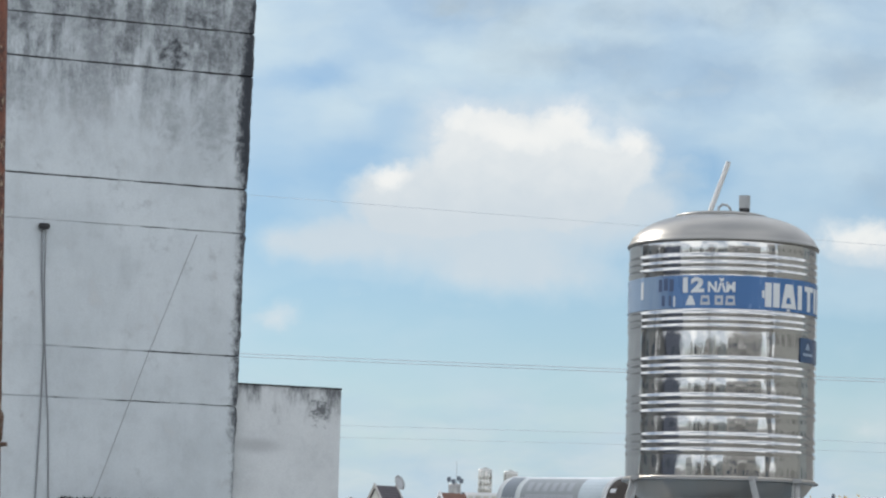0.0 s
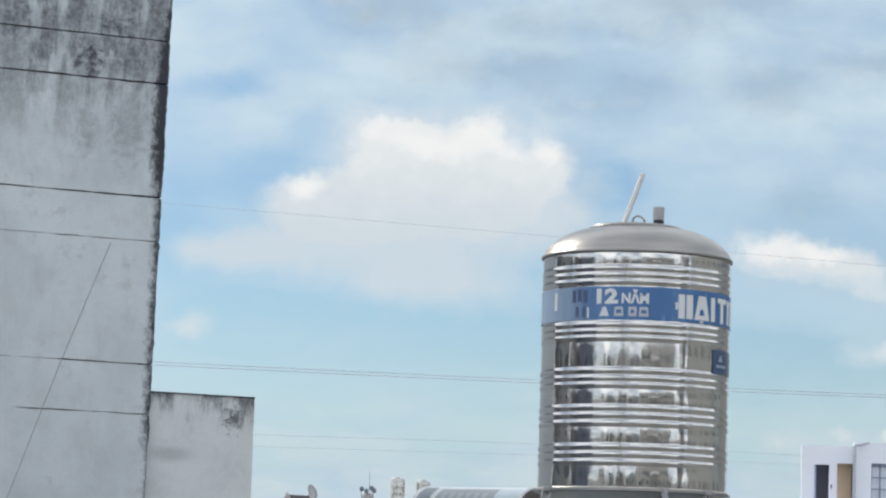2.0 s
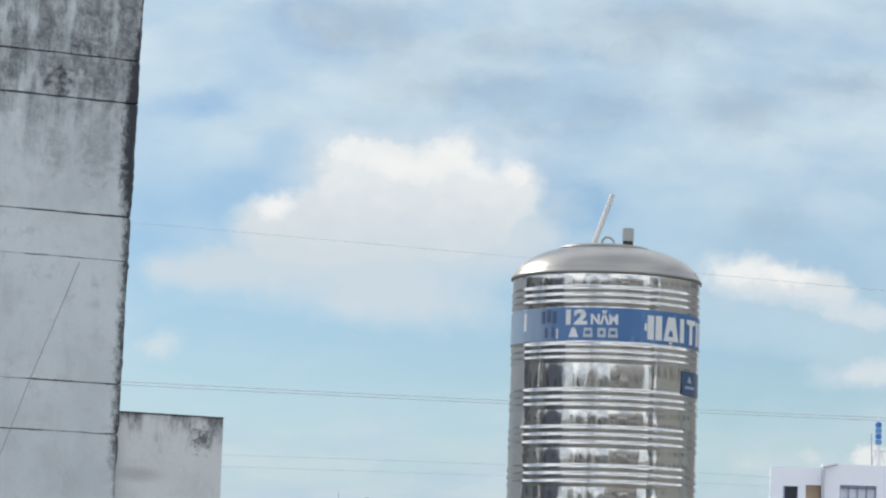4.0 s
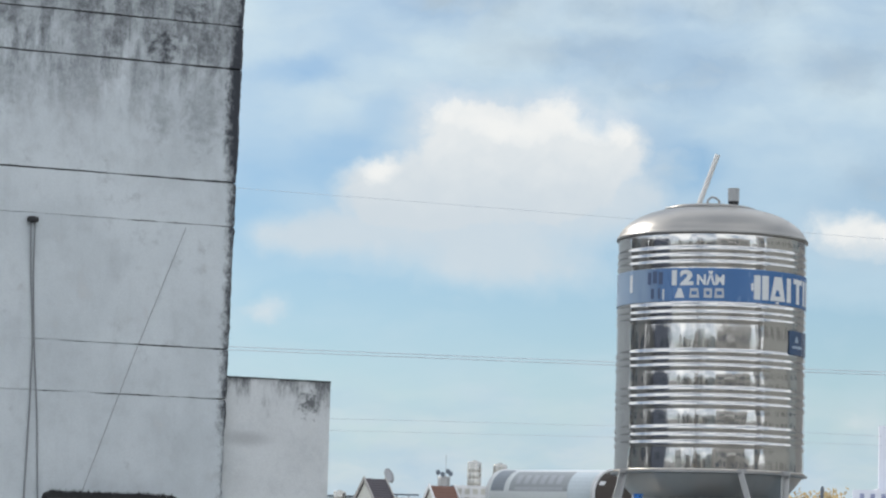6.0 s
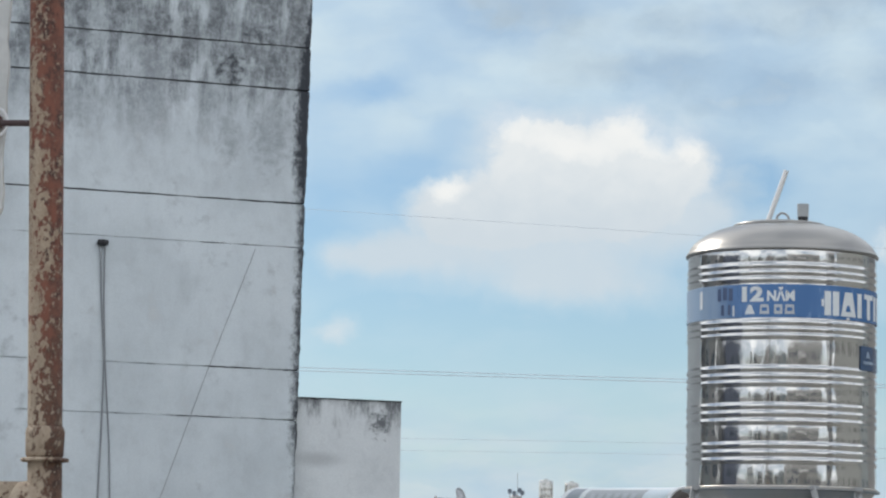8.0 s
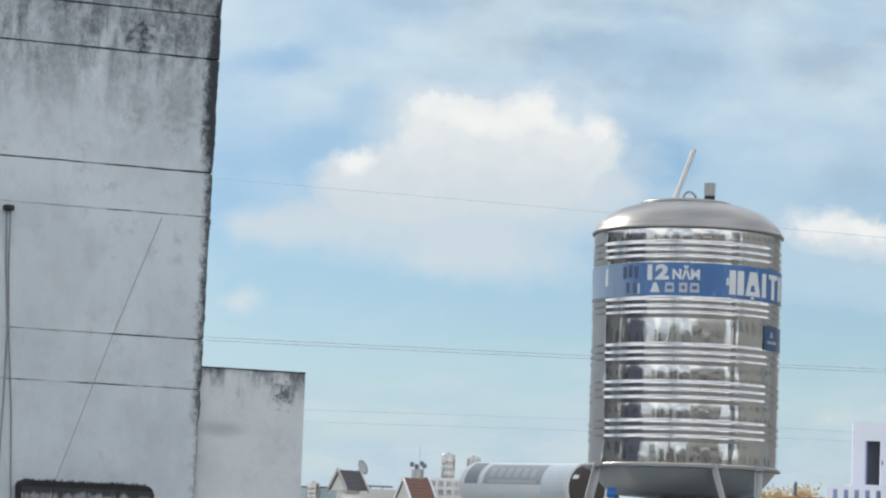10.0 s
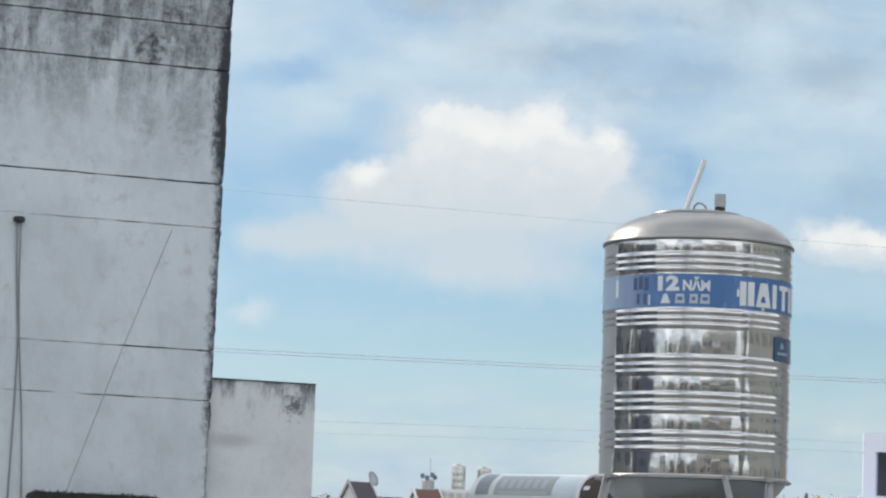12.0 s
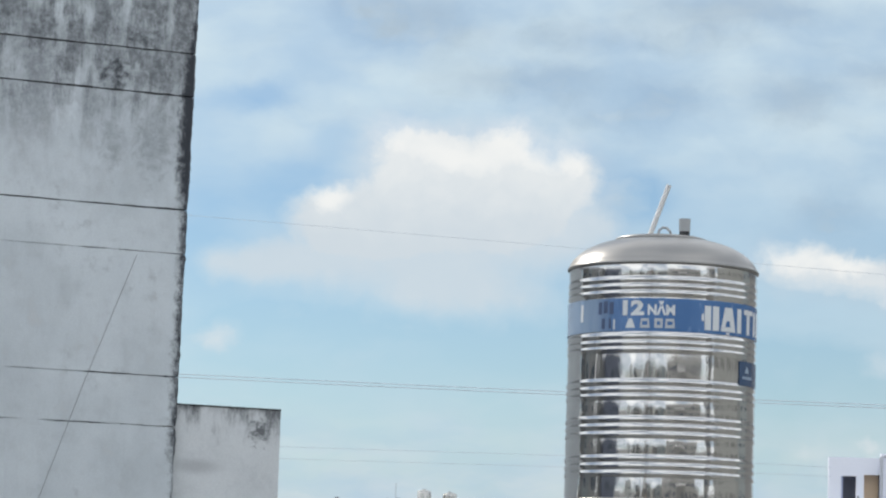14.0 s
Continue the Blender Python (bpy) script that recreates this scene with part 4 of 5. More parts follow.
part("flange", bm, RUST, stand_pipe, "", True).location.x = lean(9.37)
bm = rod((-1.2, 0, 9.266), (lean(9.26), 0, 9.266), 0.0462, None, 40)
part("branch_pipe", bm, RUST, stand_pipe, "sideways branch pipe", True)
bm = lathe([(0.0455, -0.085), (0.0485, -0.075), (0.052, -0.045), (0.053, -0.01), (0.046, 0.03)], 32)
bmesh.ops.transform(bm, matrix=pose(0.012, 0, 9.262) @ pose(0, 0, 0, 0, 90, 0), verts=bm.verts)
part("tee_fillet", bm, RUST, stand_pipe, "", True)
part("side_stub", rod((-0.16, 0, 10.245), (lean(10.25), 0, 10.247), 0.0085, None, 16), plain("dark_rust", (0.07, 0.045, 0.045), 0.8), stand_pipe, "thin dark side rod")
part("lower_shaft", rod((lean(8.0), 0, 0.0), (lean(8.0), 0, 8.0), rp, None, 24), RUST, stand_pipe)
# peeling post beside it
post = thing("peeling_post", "white post with a peeling ragged edge and dark clamp", "post", (-1.40, 8.05, 0))
bm = bmesh.new()
prev = None
for i in range(64):
    z = 9.94 + 1.4 * i / 63
    e = 0.068 + 0.010 * noise.noise((z * 9, 1, 0)) + 0.005 * noise.noise((z * 31, 5, 0)) + 0.010 * (z - 10.2)
    e = e - (0.03 * (1 - i / 4) if i < 4 else 0)
    cur = [bm.verts.new(p) for p in ((-0.12, -0.02, z), (e, -0.02, z), (e - 0.004, 0.03, z), (-0.12, 0.03, z))]
    if prev:
        for k in range(4):
            bm.faces.new((prev[k], prev[(k + 1) % 4], cur[(k + 1) % 4], cur[k]))
    else:
        bm.faces.new(cur)
    prev = cur
bm.faces.new(prev)
part("post_body", bm, plain("peeling_white_paint", (0.62, 0.62, 0.60), 0.85, spread=0.18, scale=22), post)
part("post_core", box((-0.12, -0.015, 0.0), (-0.03, 0.025, 9.95)), CONCRETE, post)
bm = bmesh.new()
for i in range(14):
    p, q = [Vector((0.052 + 0.028 * math.cos(w), -0.05, 10.248 + 0.036 * math.sin(w))) for w in (radians(-110 + 220 * i / 14), radians(-110 + 220 * (i + 1) / 14))]
    rod(p, q, 0.004, bm, 8)
part("clamp", bm, OFF_WHITE, post, "pale ring clamp")
part("clamp_block", box((-0.03, -0.06, 10.228), (0.062, 0.0, 10.272), 0.008), plain("red_rust", (0.12, 0.05, 0.05), 0.8), post, "dark red clamp block")


# ---------- overhead cables ----------
def overhead(points, r, label):
    ob = thing("overhead_cable", label, "cable", (0, 0, 0), 0, "overhead cables")
    a, b, c = [Vector(p) for p in points]
    pts = []
    for i in range(25):
        q = i / 24 * 2
        pts.append(a * (q - 1) * (q - 2) / 2 - b * q * (q - 2) + c * q * (q - 1) / 2)
    part("strand", tube_path(pts, r, 6), CABLE, ob)


overhead([(-9.2, 60, 13.73), (3.422, 60, 13.535), (16.0, 60, 13.43)], 0.0075, "thin dark overhead cable against the sky")
overhead([(-9.2, 60, 13.67), (3.422, 60, 13.475), (16.0, 60, 13.38)], 0.0075, "thin dark overhead cable against the sky")
overhead([(-9.2, 60, 17.0), (3.629, 60, 16.34), (16.0, 60, 15.65)], 0.0035, "very fine pale overhead cable against the sky")
overhead([(-20.0, 139, 16.6), (7.861, 139, 16.635), (20.1, 140.02, 16.53)], 0.010, "thin overhead cable running to the white building")
overhead([(-20.0, 139, 16.06), (7.873, 139, 16.133), (20.1, 140.02, 16.13)], 0.009, "thin overhead cable running to the white building")
for x, y, h in ((-9.2, 60, 17.3), (16.0, 60, 16.0), (-20.0, 139, 17.0)):
    pole = thing("utility_pole", "round concrete pole carrying the overhead cables", "pole", (x, y, 0), 0, "utility poles")
    part("shaft", rod((0, 0, 0), (0, 0, h), 0.2, None, 16, 0.12), CONCRETE, pole)

# ---------- white building ----------
def block(name, x0, x1, z0, z1, y0, y1, mat_, parent, label="", holes=()):
    """A wall slab with rectangular openings cut through it."""
    xs = sorted({x0, x1, *[h[0] for h in holes], *[h[1] for h in holes]})
    zs = sorted({z0, z1, *[h[2] for h in holes], *[h[3] for h in holes]})
    bm = bmesh.new()
    for a_, b_ in zip(xs, xs[1:]):
        for c_, d_ in zip(zs, zs[1:]):
            mx, mz = (a_ + b_) / 2, (c_ + d_) / 2
            if not any(h[0] < mx < h[1] and h[2] < mz < h[3] for h in holes):
                box((a_, y0, c_), (b_, y1, d_), 0, bm)
    bmesh.ops.remove_doubles(bm, verts=bm.verts, dist=1e-5)
    seen = {}
    for f in bm.faces:
        seen.setdefault(tuple(round(c, 3) for c in f.calc_center_median()), []).append(f)
    bmesh.ops.delete(bm, geom=[f for fs in seen.values() if len(fs) > 1 for f in fs], context="FACES")
    return part(name, bm, mat_, parent, label)


villa = thing("white_building", "white-painted rooftop storey with balcony, dark doorway and barred window", "building", (0, 140, 0))
block("wall", 19.95, 22.30, 0.0, 17.02, 0.0, 0.25, WHITE_PAINT, villa, "", [(20.52, 21.22, 14.20, 16.18), (21.55, 22.29, 14.29, 16.26)])
block("wall", 22.30, 25.55, 0.0, 17.22, -0.15, 0.25, WHITE_PAINT, villa, "", [(23.08, 24.75, 14.07, 16.30)])
part("roof_slab", box((20.5, 0.25, 16.4), (25.5, 3.4, 16.75)), WHITE_PAINT, villa)
part("back_wall", box((20.5, 3.0, 12.0), (25.5, 3.2, 16.4)), DARK, villa, "dark room inside")
part("door_leaf", box((20.52, 0.12, 14.20), (20.62, 0.2, 16.18), 0.01), LEDGE, villa, "grey door leaf standing open")
part("tan_wall", box((21.5, 0.6, 13.9), (22.3, 0.8, 16.3)), TAN, villa, "tan rendered recess")
part("door_handle", box((21.26, -0.04, 15.1), (21.32, 0.0, 15.3), 0.01), DARK, villa)
part("door_floor", box((19.95, -0.1, 14.06), (22.3, 3.0, 14.2)), WHITE_PAINT, villa)
slots = [(18.96 + 0.482 * i, 19.18 + 0.482 * i, 13.14, 13.92) for i in range(5)]
block("balustrade", 18.65, 21.44, 13.08, 14.08, -1.0, -0.85, WHITE_PAINT, villa, "", slots)
part("balustrade_back", box((18.75, -0.6, 13.0), (21.44, -0.5, 14.0)), LEDGE, villa)
part("corner_box", box((21.44, -1.05, 13.04), (22.68, -0.1, 14.15), 0.02), LEDGE, villa, "violet-grey boxed pier")
part("downpipe", rod((22.07, -1.1, 12.0), (22.07, -1.1, 14.0), 0.05), WHITE_PAINT, villa)
part("pipe_bend", box((21.98, -1.15, 13.6), (22.14, -1.05, 13.95), 0.02), OFF_WHITE, villa)
part("ledge", box((18.4, -1.25, 12.86), (19.75, -0.85, 13.04), 0.02), LEDGE, villa, "ledge in the violet-grey of its shaded underside")
part("ledge", box((20.6, -1.25, 12.80), (27.5, -0.85, 13.00), 0.02), LEDGE, villa, "ledge in the violet-grey of its shaded underside")
part("ledge_band", box((19.75, -1.1, 12.86), (20.6, -0.85, 13.02), 0.02), WHITE_PAINT, villa)
block("lower_wall", 18.75, 27.5, 0.0, 12.86, -0.95, -0.75, WHITE_PAINT, villa, "", [(19.42, 19.72, 9.5, 12.62), (19.92, 21.75, 9.5, 12.66), (22.2, 25.4, 9.5, 12.66)])
part("lower_room", box((18.95, -0.35, 0.0), (27.5, -0.2, 12.86)), plain("shaded_grey_render", (0.24, 0.27, 0.32), 0.8), villa, "dark room behind the lower openings")
part("tan_post", box((19.76, -0.99, 0.0), (19.90, -0.951, 12.7), 0.01), TAN, villa, "tan rendered post")
win = part("window_frame", box((23.08, 0.02, 16.24), (24.75, 0.08, 16.30)), LEDGE, villa, "barred window")
part("pane", box((23.08, 0.12, 14.07), (24.75, 0.14, 16.30)), plain("pale_pane", (0.70, 0.74, 0.82), 0.25), win)
FRAME_PAINT = plain("slate_blue_frame", (0.24, 0.28, 0.38), 0.6)
for i in range(5):
    x = 23.10 + 0.405 * i
    part("bar", box((x - 0.03, 0.0, 14.07), (x + 0.03, 0.06, 16.24)), FRAME_PAINT, win)
for i in range(5):
    z = 14.10 + 0.52 * i
    part("bar", box((23.08, 0.01, z - 0.025), (24.75, 0.07, z + 0.025)), FRAME_PAINT, win)
bm = rod((22.28, -0.3, 14.1), (22.28, -0.3, 17.05), 0.07)
rod((22.26, -0.3, 17.05), (22.95, -0.3, 17.22), 0.05, bm)
part("rain_pipe", bm, plain("grey_pipe_paint", (0.48, 0.49, 0.53), 0.7), villa, "grey rain pipe with a bend")
slate = thing("slate_building", "dark slate-grey rendered wall beside the white building", "building", (0, 140, 0))
bm = bmesh.new()
pts = [(25.56, 0.0), (32.0, 0.0), (32.0, 16.4), (25.56, 17.25)]
a, b = [bm.verts.new((x, 0.1, z)) for x, z in pts], [bm.verts.new((x, 6.0, z)) for x, z in pts]
bm.faces.new(a), bm.faces.new(b)
for i in range(4):
    bm.faces.new((a[i], a[(i + 1) % 4], b[(i + 1) % 4], b[i]))
part("wall", bm, SLATE, slate)
mast = thing("antenna_mast", "blue and white antenna mast on the white roof", "antenna", (25.0, 141.0, 16.75))
part("mast_base", rod((0, 0, 0), (0, 0, 1.45), 0.11), OFF_WHITE, mast)
part("mast_frame", box((-0.3, -0.05, 1.15), (0.35, 0.05, 1.25)), OFF_WHITE, mast)
for dx in (-0.25, 0.3):
    part("brace", rod((dx * 1.6, 0, 0), (dx * 0.5, 0, 1.15), 0.03), OFF_WHITE, mast)
for i in range(4):
    part("antenna_panel", box((-0.13, -0.13, 1.5 + 0.26 * i), (0.13, 0.13, 1.73 + 0.26 * i), 0.03), VALVE if i % 2 else plain("pale_blue_paint", (0.12, 0.30, 0.55), 0.6), mast, "blue antenna panel")
part("spike", rod((0, 0, 2.5), (0, 0, 2.85), 0.04, None, 8, 0.01), OFF_WHITE, mast)
whip = thing("whip_antenna", "thin leaning whip antenna on the white roof", "antenna", (24.75, 141.0, 16.75))
part("whip", rod((0, 0, 0), (-0.08, 0, 2.0), 0.035, None, 8, 0.015), ROPE, whip)


# ---------- far houses ----------
def gable_roof(name, at, turn, length_, width, height, tile, label, under=0.75, barge=None):
    """A pitched roof with white barge boards; the ridge runs along its own x axis."""
    barge = barge or OFF_WHITE
    ob = thing(name, label, "house", at, turn)
    w, t = width / 2, 0.12
    for s in (-1, 1):
        courses = 8
        for i in range(courses):
            q0, q1 = i / courses, (i + 1) / courses
            bm = bmesh.new()
            vs = []
            for x in (0, length_):
                for q, up in ((q0, 0.05), (q1, 0.10), (q1, 0.02), (q0, -0.03)):
                    vs.append(bm.verts.new((x, s * w * q, height * (1 - q) + up)))
            lo, hi = vs[:4], vs[4:]
            bm.faces.new(lo), bm.faces.new(hi)
            for k in range(4):
                bm.faces.new((lo[k], lo[(k + 1) % 4], hi[(k + 1) % 4], hi[k]))
            part("tile_course", bm, tile, ob)
        for x in (-0.12, length_):
            bm = bmesh.new()
            p = [bm.verts.new((x + dx, s * w * q * 1.05, height * (1 - q) + up)) for dx in (0, 0.12) for q, up in ((0, 0.2), (1, 0.1), (1, -0.16), (0, -0.1))]
            bm.faces.new(p[:4]), bm.faces.new(p[4:])
            for k in range(4):
                bm.faces.new((p[k], p[(k + 1) % 4], p[4 + (k + 1) % 4], p[4 + k]))
            part("barge_board", bm, barge, ob)
    bm = bmesh.new()
    tri = [(-w * 0.9, 0), (w * 0.9, 0), (0, height * 0.95)]
    a_, b_ = [bm.verts.new((0.1, y, z)) for y, z in tri], [bm.verts.new((length_ - 0.1, y, z)) for y, z in tri]
    bm.faces.new(a_), bm.faces.new(b_)
    for k in range(3):
        bm.faces.new((a_[k], a_[(k + 1) % 3], b_[(k + 1) % 3], b_[k]))
    part("gable_wall", bm, CREAM, ob)
    part("wall", box((0.25, -w * under, -at[2]), (length_ - 0.25, w * under, 0)), CREAM, ob)
    return ob


gable_roof("dormer_house", (-5.2, 229.2, 15.78), 42, 2.0, 2.1, 1.45, DARK_TILE, "cream house tower with a dark gabled roof", 0.4, plain("tan_timber", (0.40, 0.38, 0.36), 0.8))
tower = thing("arched_window_tower", "cream turret with a white arched window", "house", (-4.18, 228.0, 0))
part("wall", box((-0.76, 0, 0), (0.76, 0.4, 15.45)), CREAM, tower)
frame_ob = part("window_frame", box((-0.66, -0.05, 15.12), (0.66, 0.0, 15.24), 0.02), OFF_WHITE, tower, "white arched frame")
part("pane", box((-0.58, -0.02, 12.0), (0.58, 0.0, 15.1)), CONCRETE, frame_ob)
for x in (-0.6, -0.13, 0.13, 0.6):
    part("mullion", box((x - 0.05, -0.06, 12.0), (x + 0.05, -0.021, 15.05)), OFF_WHITE, frame_ob)
bm = bmesh.new()
for i in range(10):
    p, q = [(0.58 * math.cos(w), -0.04, 14.74 + 0.38 * math.sin(w)) for w in (math.pi * i / 10, math.pi * (i + 1) / 10)]
    rod(p, q, 0.05, bm, 6)
part("window_arch", bm, OFF_WHITE, frame_ob)
for z in (14.55, 13.7):
    part("mullion", box((-0.58, -0.065, z - 0.05), (0.58, -0.022, z + 0.05)), OFF_WHITE, frame_ob)
cream = thing("cream_house", "flat-roofed cream rendered house with a dark roof rail", "house", (0, 233, 0))
part("wall", box((-3.9, 0, 0), (4.6, 4.0, 16.05)), CREAM, cream)
part("roof_rail", box((-3.9, 0, 16.2), (-1.2, 0.06, 16.32)), SLATE, cream)
for x in (-3.8, -2.9, -2.0):
    part("rail_post", box((x, 0, 16.05), (x + 0.08, 0.06, 16.2)), SLATE, cream)
brown = gable_roof("brown_roof_house", (-0.40, 228.5, 14.75), 38, 2.3, 2.6, 2.05, BROWN_TILE, "house with a brown tiled gable roof and white barge boards")
side = thing("brown_side_roof", "low brown tiled side roof of the far house", "roof", (2.3, 229.5, 14.85))
for i in range(4):
    part("tile_course", box((-1.4, 0.2 * i, 0.16 * i - 0.02), (1.6, 0.2 * i + 0.24, 0.16 * i + 0.12), 0.02), BROWN_TILE, side)
part("wall", box((-1.3, 0.3, -14.85), (1.5, 1.0, 0.0)), CREAM, side)
bal = thing("white_balustrade", "white roof balustrade with round-topped gaps", "balustrade", (1.45, 231.0, 15.5))
block("rail_panel", 0.0, 2.5, 0.0, 1.5, 0.0, 0.15, OFF_WHITE, bal, "", [(0.14 + 0.6 * i, 0.54 + 0.6 * i, z, z + 0.42) for i in range(4) for z in (0.2, 0.85)])
part("balusters_back", box((0.05, 0.3, 0.0), (2.45, 0.36, 1.4)), CREAM, bal)
part("dark_top", box((-0.3, 0.3, 1.3), (1.2, 0.4, 1.5)), SLATE, bal)
posts = thing("porch_posts", "white porch posts below the brown gable", "porch", (0, 227.5, 0))
for x in (-0.12, 1.1):
    part("post", box((x - 0.2, 0, 0), (x + 0.2, 0.4, 14.6), 0.03), OFF_WHITE, posts)
roof_block = thing("back_house", "pale house behind carrying steel water tanks", "house", (0, 238, 0))
part("wall", box((0.1, 0, 0), (7.5, 5.0, 16.75)), CREAM, roof_block)
left_house = thing("white_flat_house", "white flat-roofed house with a blue-grey wall", "house", (0, 230, 0))
part("wall", box((-8.7, 0.2, 0), (-4.9, 4.0, 14.5)), plain("blue_grey_render", (0.40, 0.46, 0.50), 0.85), left_house)
part("parapet", box((-7.6, 0, 14.45), (-4.95, 0.2, 14.85), 0.02), OFF_WHITE, left_house)
part("opening", box((-6.1, 0.15, 11.5), (-5.2, 0.19, 14.4)), DARK, left_house)
part("rear_wall", box((-8.6, 1.5, 14.5), (-4.9, 1.8, 15.95)), plain("pale_blue_render", (0.56, 0.63, 0.65), 0.85), left_house, "pale blue parapet wall")
part("rear_rail", box((-8.6, 1.45, 15.95), (-4.9, 1.85, 16.06), 0.02), SLATE, left_house)
part("dark_side", box((-8.2, 0.0, 12.5), (-7.62, 0.2, 14.7)), SLATE, left_house)


FAR_STEEL = polished_steel("far_steel", 0.2, 0.2, (0.50, 0.49, 0.46))


def far_tank(at, r, h, stand_h, label, mat_=None, tilt=0.0):
    ob = thing("far_water_tank", label, "water tank", at, 0, "far water tanks")
    prof = [(r * 0.55, stand_h - r * 0.25), (r, stand_h)]
    for i in range(1, 12):
        prof.append((r * (1.03 if i % 3 == 0 else 0.99), stand_h + h * i / 12))
    prof += [(r, stand_h + h), (r * 0.85, stand_h + h + r * 0.13), (r * 0.5, stand_h + h + r * 0.22), (r * 0.3, stand_h + h + r * 0.24), (r * 0.28, stand_h + h + r * 0.34), (0.01, stand_h + h + r * 0.34)]
    part("body", lathe(prof, 28), mat_ or FAR_STEEL, ob, "", True)
    for k in range(4):
        c, s = math.cos(k * math.pi / 2 + 0.6), math.sin(k * math.pi / 2 + 0.6)
        part("leg", rod((r * c * 1.05, r * s * 1.05, 0), (r * c * 0.95, r * s * 0.95, stand_h + 0.05), 0.04, None, 6), DULL, ob)
    part("stand_ring", lathe([(r * 1.06, stand_h - 0.08), (r * 1.1, stand_h - 0.04), (r * 1.06, stand_h)], 28, None, False), DULL, ob)
    return ob


far_tank((-7.05, 230.85, 14.5), 0.48, 1.35, 0.4, "small steel water tank on a white parapet")
far_tank((0.66, 239.5, 16.75), 0.45, 0.75, 0.35, "small dark-topped steel tank on a far roof", DULL)
far_tank((2.98, 239.5, 16.75), 0.55, 2.0, 0.3, "tall steel water tank on a far roof")
far_tank((4.95, 239.5, 16.75), 0.55, 0.70, 1.45, "round-shouldered steel tank on a far roof")
clutter = thing("tank_fittings", "dark pipes and floats clustered over a far tank", "pipes", (0.66, 238.8, 17.9))
for dx, z in ((-0.45, 0.30), (-0.1, 0.15), (0.3, 0.38), (0.5, 0.2)):
    part("fitting", box((dx - 0.16, -0.15, z - 0.16), (dx + 0.16, 0.15, z + 0.2), 0.05), SLATE, clutter)
part("aerial", rod((0.15, 0, 0), (0.12, 0, 1.7), 0.018, None, 6), ROPE, clutter)
for dx in (-0.45, 0.45):
    part("support", rod((dx, 0, -1.15), (dx, 0, 0.4), 0.03, None, 6), DULL, clutter)
dish = thing("satellite_dish", "round grey satellite dish behind the dark gable", "dish", (-3.62, 233.3, 16.05))
bm = lathe([(0.02, 0.0), (0.33, 0.05), (0.56, 0.18), (0.58, 0.2), (0.33, 0.09), (0.02, 0.04)], 28)
bmesh.ops.transform(bm, matrix=pose(0, 0, 1.55, 70, 8, 52), verts=bm.verts)
part("bowl", bm, DULL, dish, "", True)
part("pole", rod((0, 0.05, 0), (0, 0.05, 1.5), 0.05), DULL, dish)

# ---------- orange roof and trees ----------
# tile of the upper courses, with sunlight put into its tan colour
SUNLIT_TILE = plain("sunlit_tan_tile", (0.50, 0.27, 0.12), 0.8, spread=0.2, scale=2)
orange = thing("orange_roof_house", "house with an orange-red tiled roof and pale ridge", "house", (21.75, 180.0, 0.28))
for i in range(9):
    part("tile_course", box((-0.6 + 0.06 * i, 0.30 * i, 13.45 + 0.13 * i), (3.8, 0.30 * i + 0.34, 13.62 + 0.13 * i), 0.01), ORANGE_TILE if i < 5 else SUNLIT_TILE, orange)
part("ridge", box((0.0, 1.5, 14.25), (3.8, 1.72, 14.36), 0.02), plain("pale_ridge", (0.66, 0.45, 0.30), 0.8), orange, "pale ridge line")
part("wall", box((-0.5, 0.4, -0.28), (3.7, 3.0, 13.5)), CREAM, orange)
part("white_box", box((-1.75, -0.6, 12.9), (-0.9, 0.2, 13.85), 0.03), OFF_WHITE, orange)


def tree(at, height, spread, leaf, label, seed, count=1300):
    rng = random.Random(seed)
    ob = thing("tree", label, "tree", at)
    bm = rod((0, 0, 0), (0, 0, height * 0.7), 0.22, None, 8, 0.1)
    tips = []
    for i in range(9):
        w, up = rng.uniform(0, 6.28), rng.uniform(0.84, 0.985)
        a_ = Vector((0, 0, height * rng.uniform(0.6, 0.68)))
        b_ = Vector((math.cos(w) * spread * rng.uniform(0.3, 0.95), math.sin(w) * spread * 0.8, height * up))
        rod(a_, b_, 0.09, bm, 6, 0.02)
        tips.append(b_)
    part("trunk", bm, BARK, ob)
    me = bpy.data.meshes.new("crown")
    verts, faces = [], []
    for i in range(count):
        c = rng.choice(tips) + Vector((rng.gauss(0, 0.42), rng.gauss(0, 0.42), rng.gauss(0, 0.34)))
        u = Vector((rng.gauss(0, 1), rng.gauss(0, 1), rng.gauss(0, 1))).normalized()
        s = u.orthogonal().normalized()
        k = rng.uniform(0.09, 0.2)
        n0 = len(verts)
        verts += [c + u * k, c + s * k * 0.6, c - u * k, c - s * k * 0.6]
        faces.append((n0, n0 + 1, n0 + 2, n0 + 3))
    me.from_pydata(verts, [], faces)
    me.materials.append(leaf)
    crown = new("crown", me)
    crown.parent = ob
    return ob


tree((25.0, 196, 0), 15.85, 0.8, LEAF_GOLD, "tree with thin golden leaves behind an orange roof", 3)
tree((23.7, 198, 0), 15.4, 1.0, LEAF_GOLD, "tree with sparse golden leaves", 4)
tree((22.7, 194, 0), 15.6, 0.7, LEAF_GOLD, "small golden-leaved tree beside the orange roof", 8)
tree((21.9, 200, 0), 15.7, 0.6, LEAF_DARK, "dark green tree top among golden leaves", 5, 1400)
aerial = thing("roof_aerial", "dark roof aerial above the orange roof", "antenna", (23.55, 190, 0))
part("mast", rod((0, 0, 0), (0.08, 0, 16.1), 0.07, None, 8), SLATE, aerial)
part("aerial_head", box((-0.04, -0.1, 15.3), (0.16, 0.1, 16.0), 0.04), SLATE, aerial)


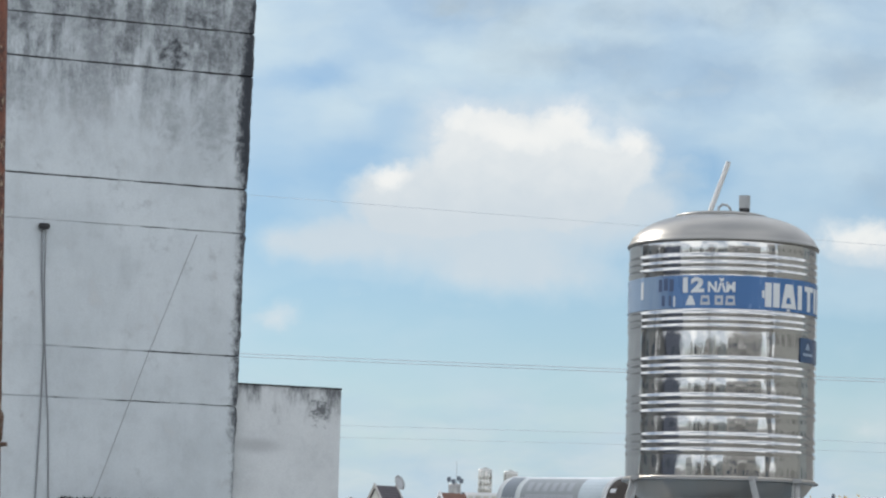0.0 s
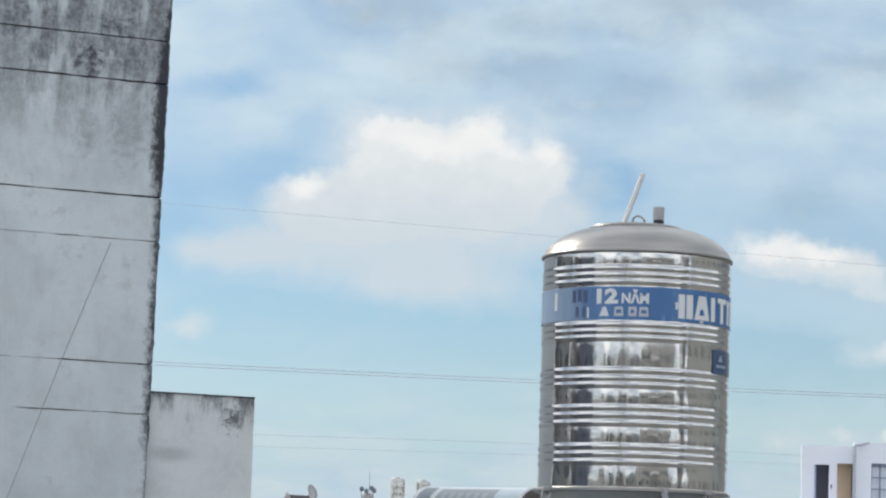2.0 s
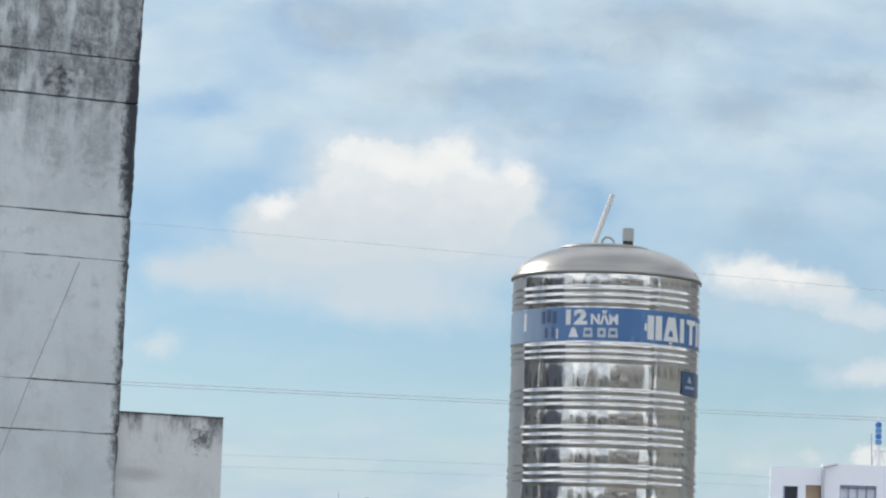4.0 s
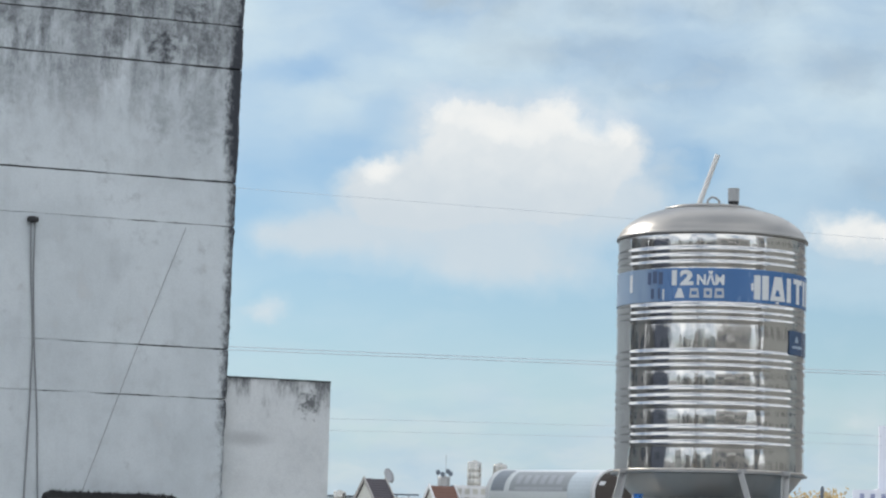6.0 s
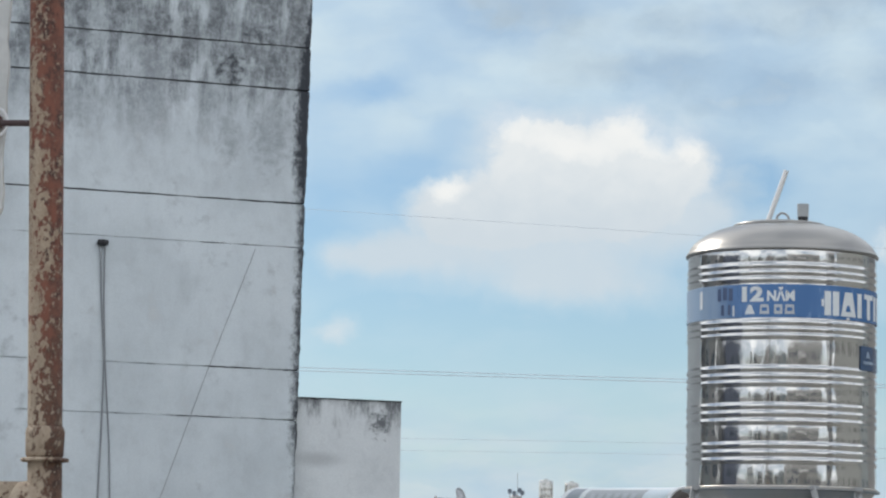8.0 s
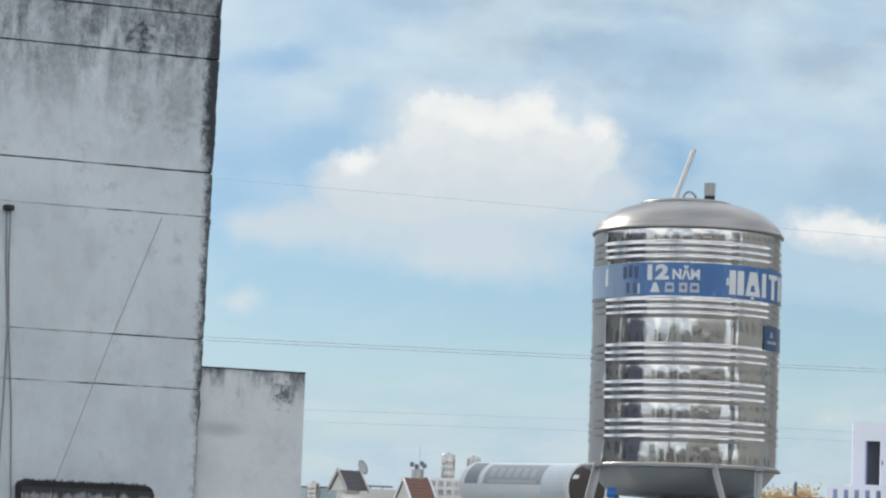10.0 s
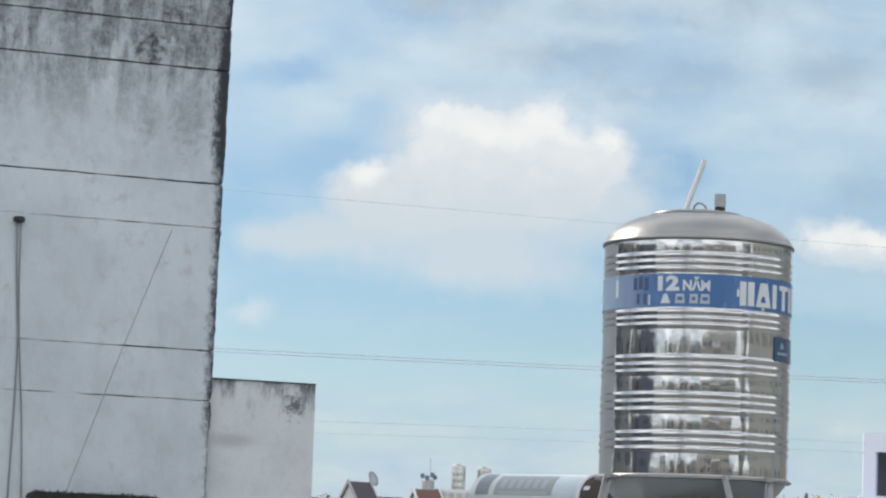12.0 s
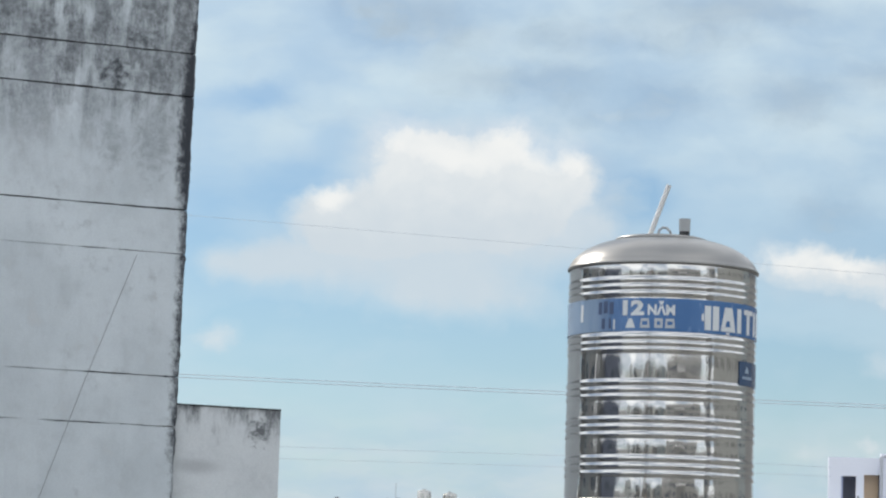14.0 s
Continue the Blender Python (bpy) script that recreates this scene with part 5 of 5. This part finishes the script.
# ---------- houses at the viewer's back, mirrored in the tank ----------
GREEN_GREY = plain("grey_green_render", (0.33, 0.365, 0.37), 0.85, spread=0.08, scale=0.4)
NAVY = plain("blue_slate_render", (0.145, 0.165, 0.225), 0.8, spread=0.1, scale=0.5)
PALE_GREY = plain("pale_grey_render", (0.50, 0.54, 0.56), 0.85, spread=0.08, scale=0.4)
DIM = plain("dim_grey_render", (0.21, 0.21, 0.205), 0.85, spread=0.1, scale=0.4)
BEIGE = plain("beige_grey_render", (0.375, 0.385, 0.37), 0.85, spread=0.08, scale=0.4)
ASH = plain("ash_grey_render", (0.34, 0.335, 0.325), 0.85, spread=0.08, scale=0.4)


def plain_house(at, turn, w, d, h, mat_, label, rows_n=2):
    ob = thing("street_house", label, "house", at, turn, "houses across the street")
    part("wall", box((-w / 2, 0, 0), (w / 2, d, h), 0.05), mat_, ob)
    part("parapet", box((-w / 2 - 0.1, -0.1, h), (w / 2 + 0.1, 0.2, h + 0.5)), OFF_WHITE, ob)
    for i in range(int(w // 3)):
        for k in range(rows_n):
            x, z = -w / 2 + 1.6 + 3.0 * i, h - 2.6 - 3.3 * k
            part("window", box((x - 0.7, -0.04, z - 0.8), (x + 0.7, 0.0, z + 0.8)), DIM if mat_ is BEIGE else GLASS_DARK, ob)
    return ob


for x, y, turn, w, h, mat_, label in (
        (-26, -30, 150, 9, 13.0, CREAM, "cream rendered house mirrored in the tank"),
        (-17, -38, 165, 6, 15.5, DIM, "tall grey house mirrored in the tank"),
        (-9, -40, 172, 7, 12.5, CREAM, "low cream house mirrored in the tank"),
        (-2, -43, 178, 5, 14.5, GREEN_GREY, "grey-green house mirrored in the tank"),
        (5, -41, 183, 5, 12.0, DIM, "low grey house mirrored in the tank"),
        (-13, -44, 167, 2.2, 16.2, CREAM, "narrow cream tower house mirrored in the tank"),
        (-5.5, -47, 173, 1.8, 15.2, PALE_GREY, "narrow pale house mirrored in the tank"),
        (-21, -40, 159, 2.5, 14.6, PALE_GREY, "pale grey house mirrored in the tank"),
        (-24, -22, 146, 3.0, 13.4, DIM, "small grey house mirrored in the tank"),
        (-29, -18, 138, 4.0, 14.2, CREAM, "cream rendered house mirrored in the tank"),
        (1.6, -46, 180, 2.2, 13.6, CREAM, "narrow cream house mirrored in the tank"),
        (-15, -26, 160, 3.5, 11.8, DIM, "low grey house mirrored in the tank"),
        (-6, -30, 171, 4.5, 11.6, DIM, "low grey house mirrored in the tank"),
        (12.6, -12.4, 202, 22, 14.8, ASH, "broad ash-grey house mirrored in the tank"),
        (8.2, -3.2, 197, 4, 11.2, DIM, "low dim grey house mirrored in the tank"),
        (17.7, 3.9, 235, 3.2, 15.0, DIM, "narrow tall grey house mirrored in the tank"),
        (-16.5, 7, 88, 8, 13.4, NAVY, "dark slate-blue house mirrored in the tank"),
        (-17.5, 13.3, 92, 2.6, 13.5, DIM, "narrow grey house beside the lane"),
        (-16.5, 17, 90, 4, 13.8, ASH, "narrow ash-grey house beside the lane"),
        (-17.0, 20.5, 93, 3, 14.0, GREEN_GREY, "narrow grey-green house beside the lane"),
        (-17.0, 23.6, 95, 3.2, 14.5, DIM, "grey house beside the lane"),
        (20.3, 13.6, 266, 15, 15.2, BEIGE, "broad beige-grey house beside the lane"),
        (20.2, 24.8, 275, 7, 15.5, GREEN_GREY, "tall grey-green house beside the lane"),
        # unseen, added to keep bright sky off the tank's right edge
        (18.0, 34, 298, 16, 20.0, ASH, "tall ash-grey house added to hide bright sky from the tank")):
    plain_house((x, y, 0), turn, w, 6, h, mat_, label)
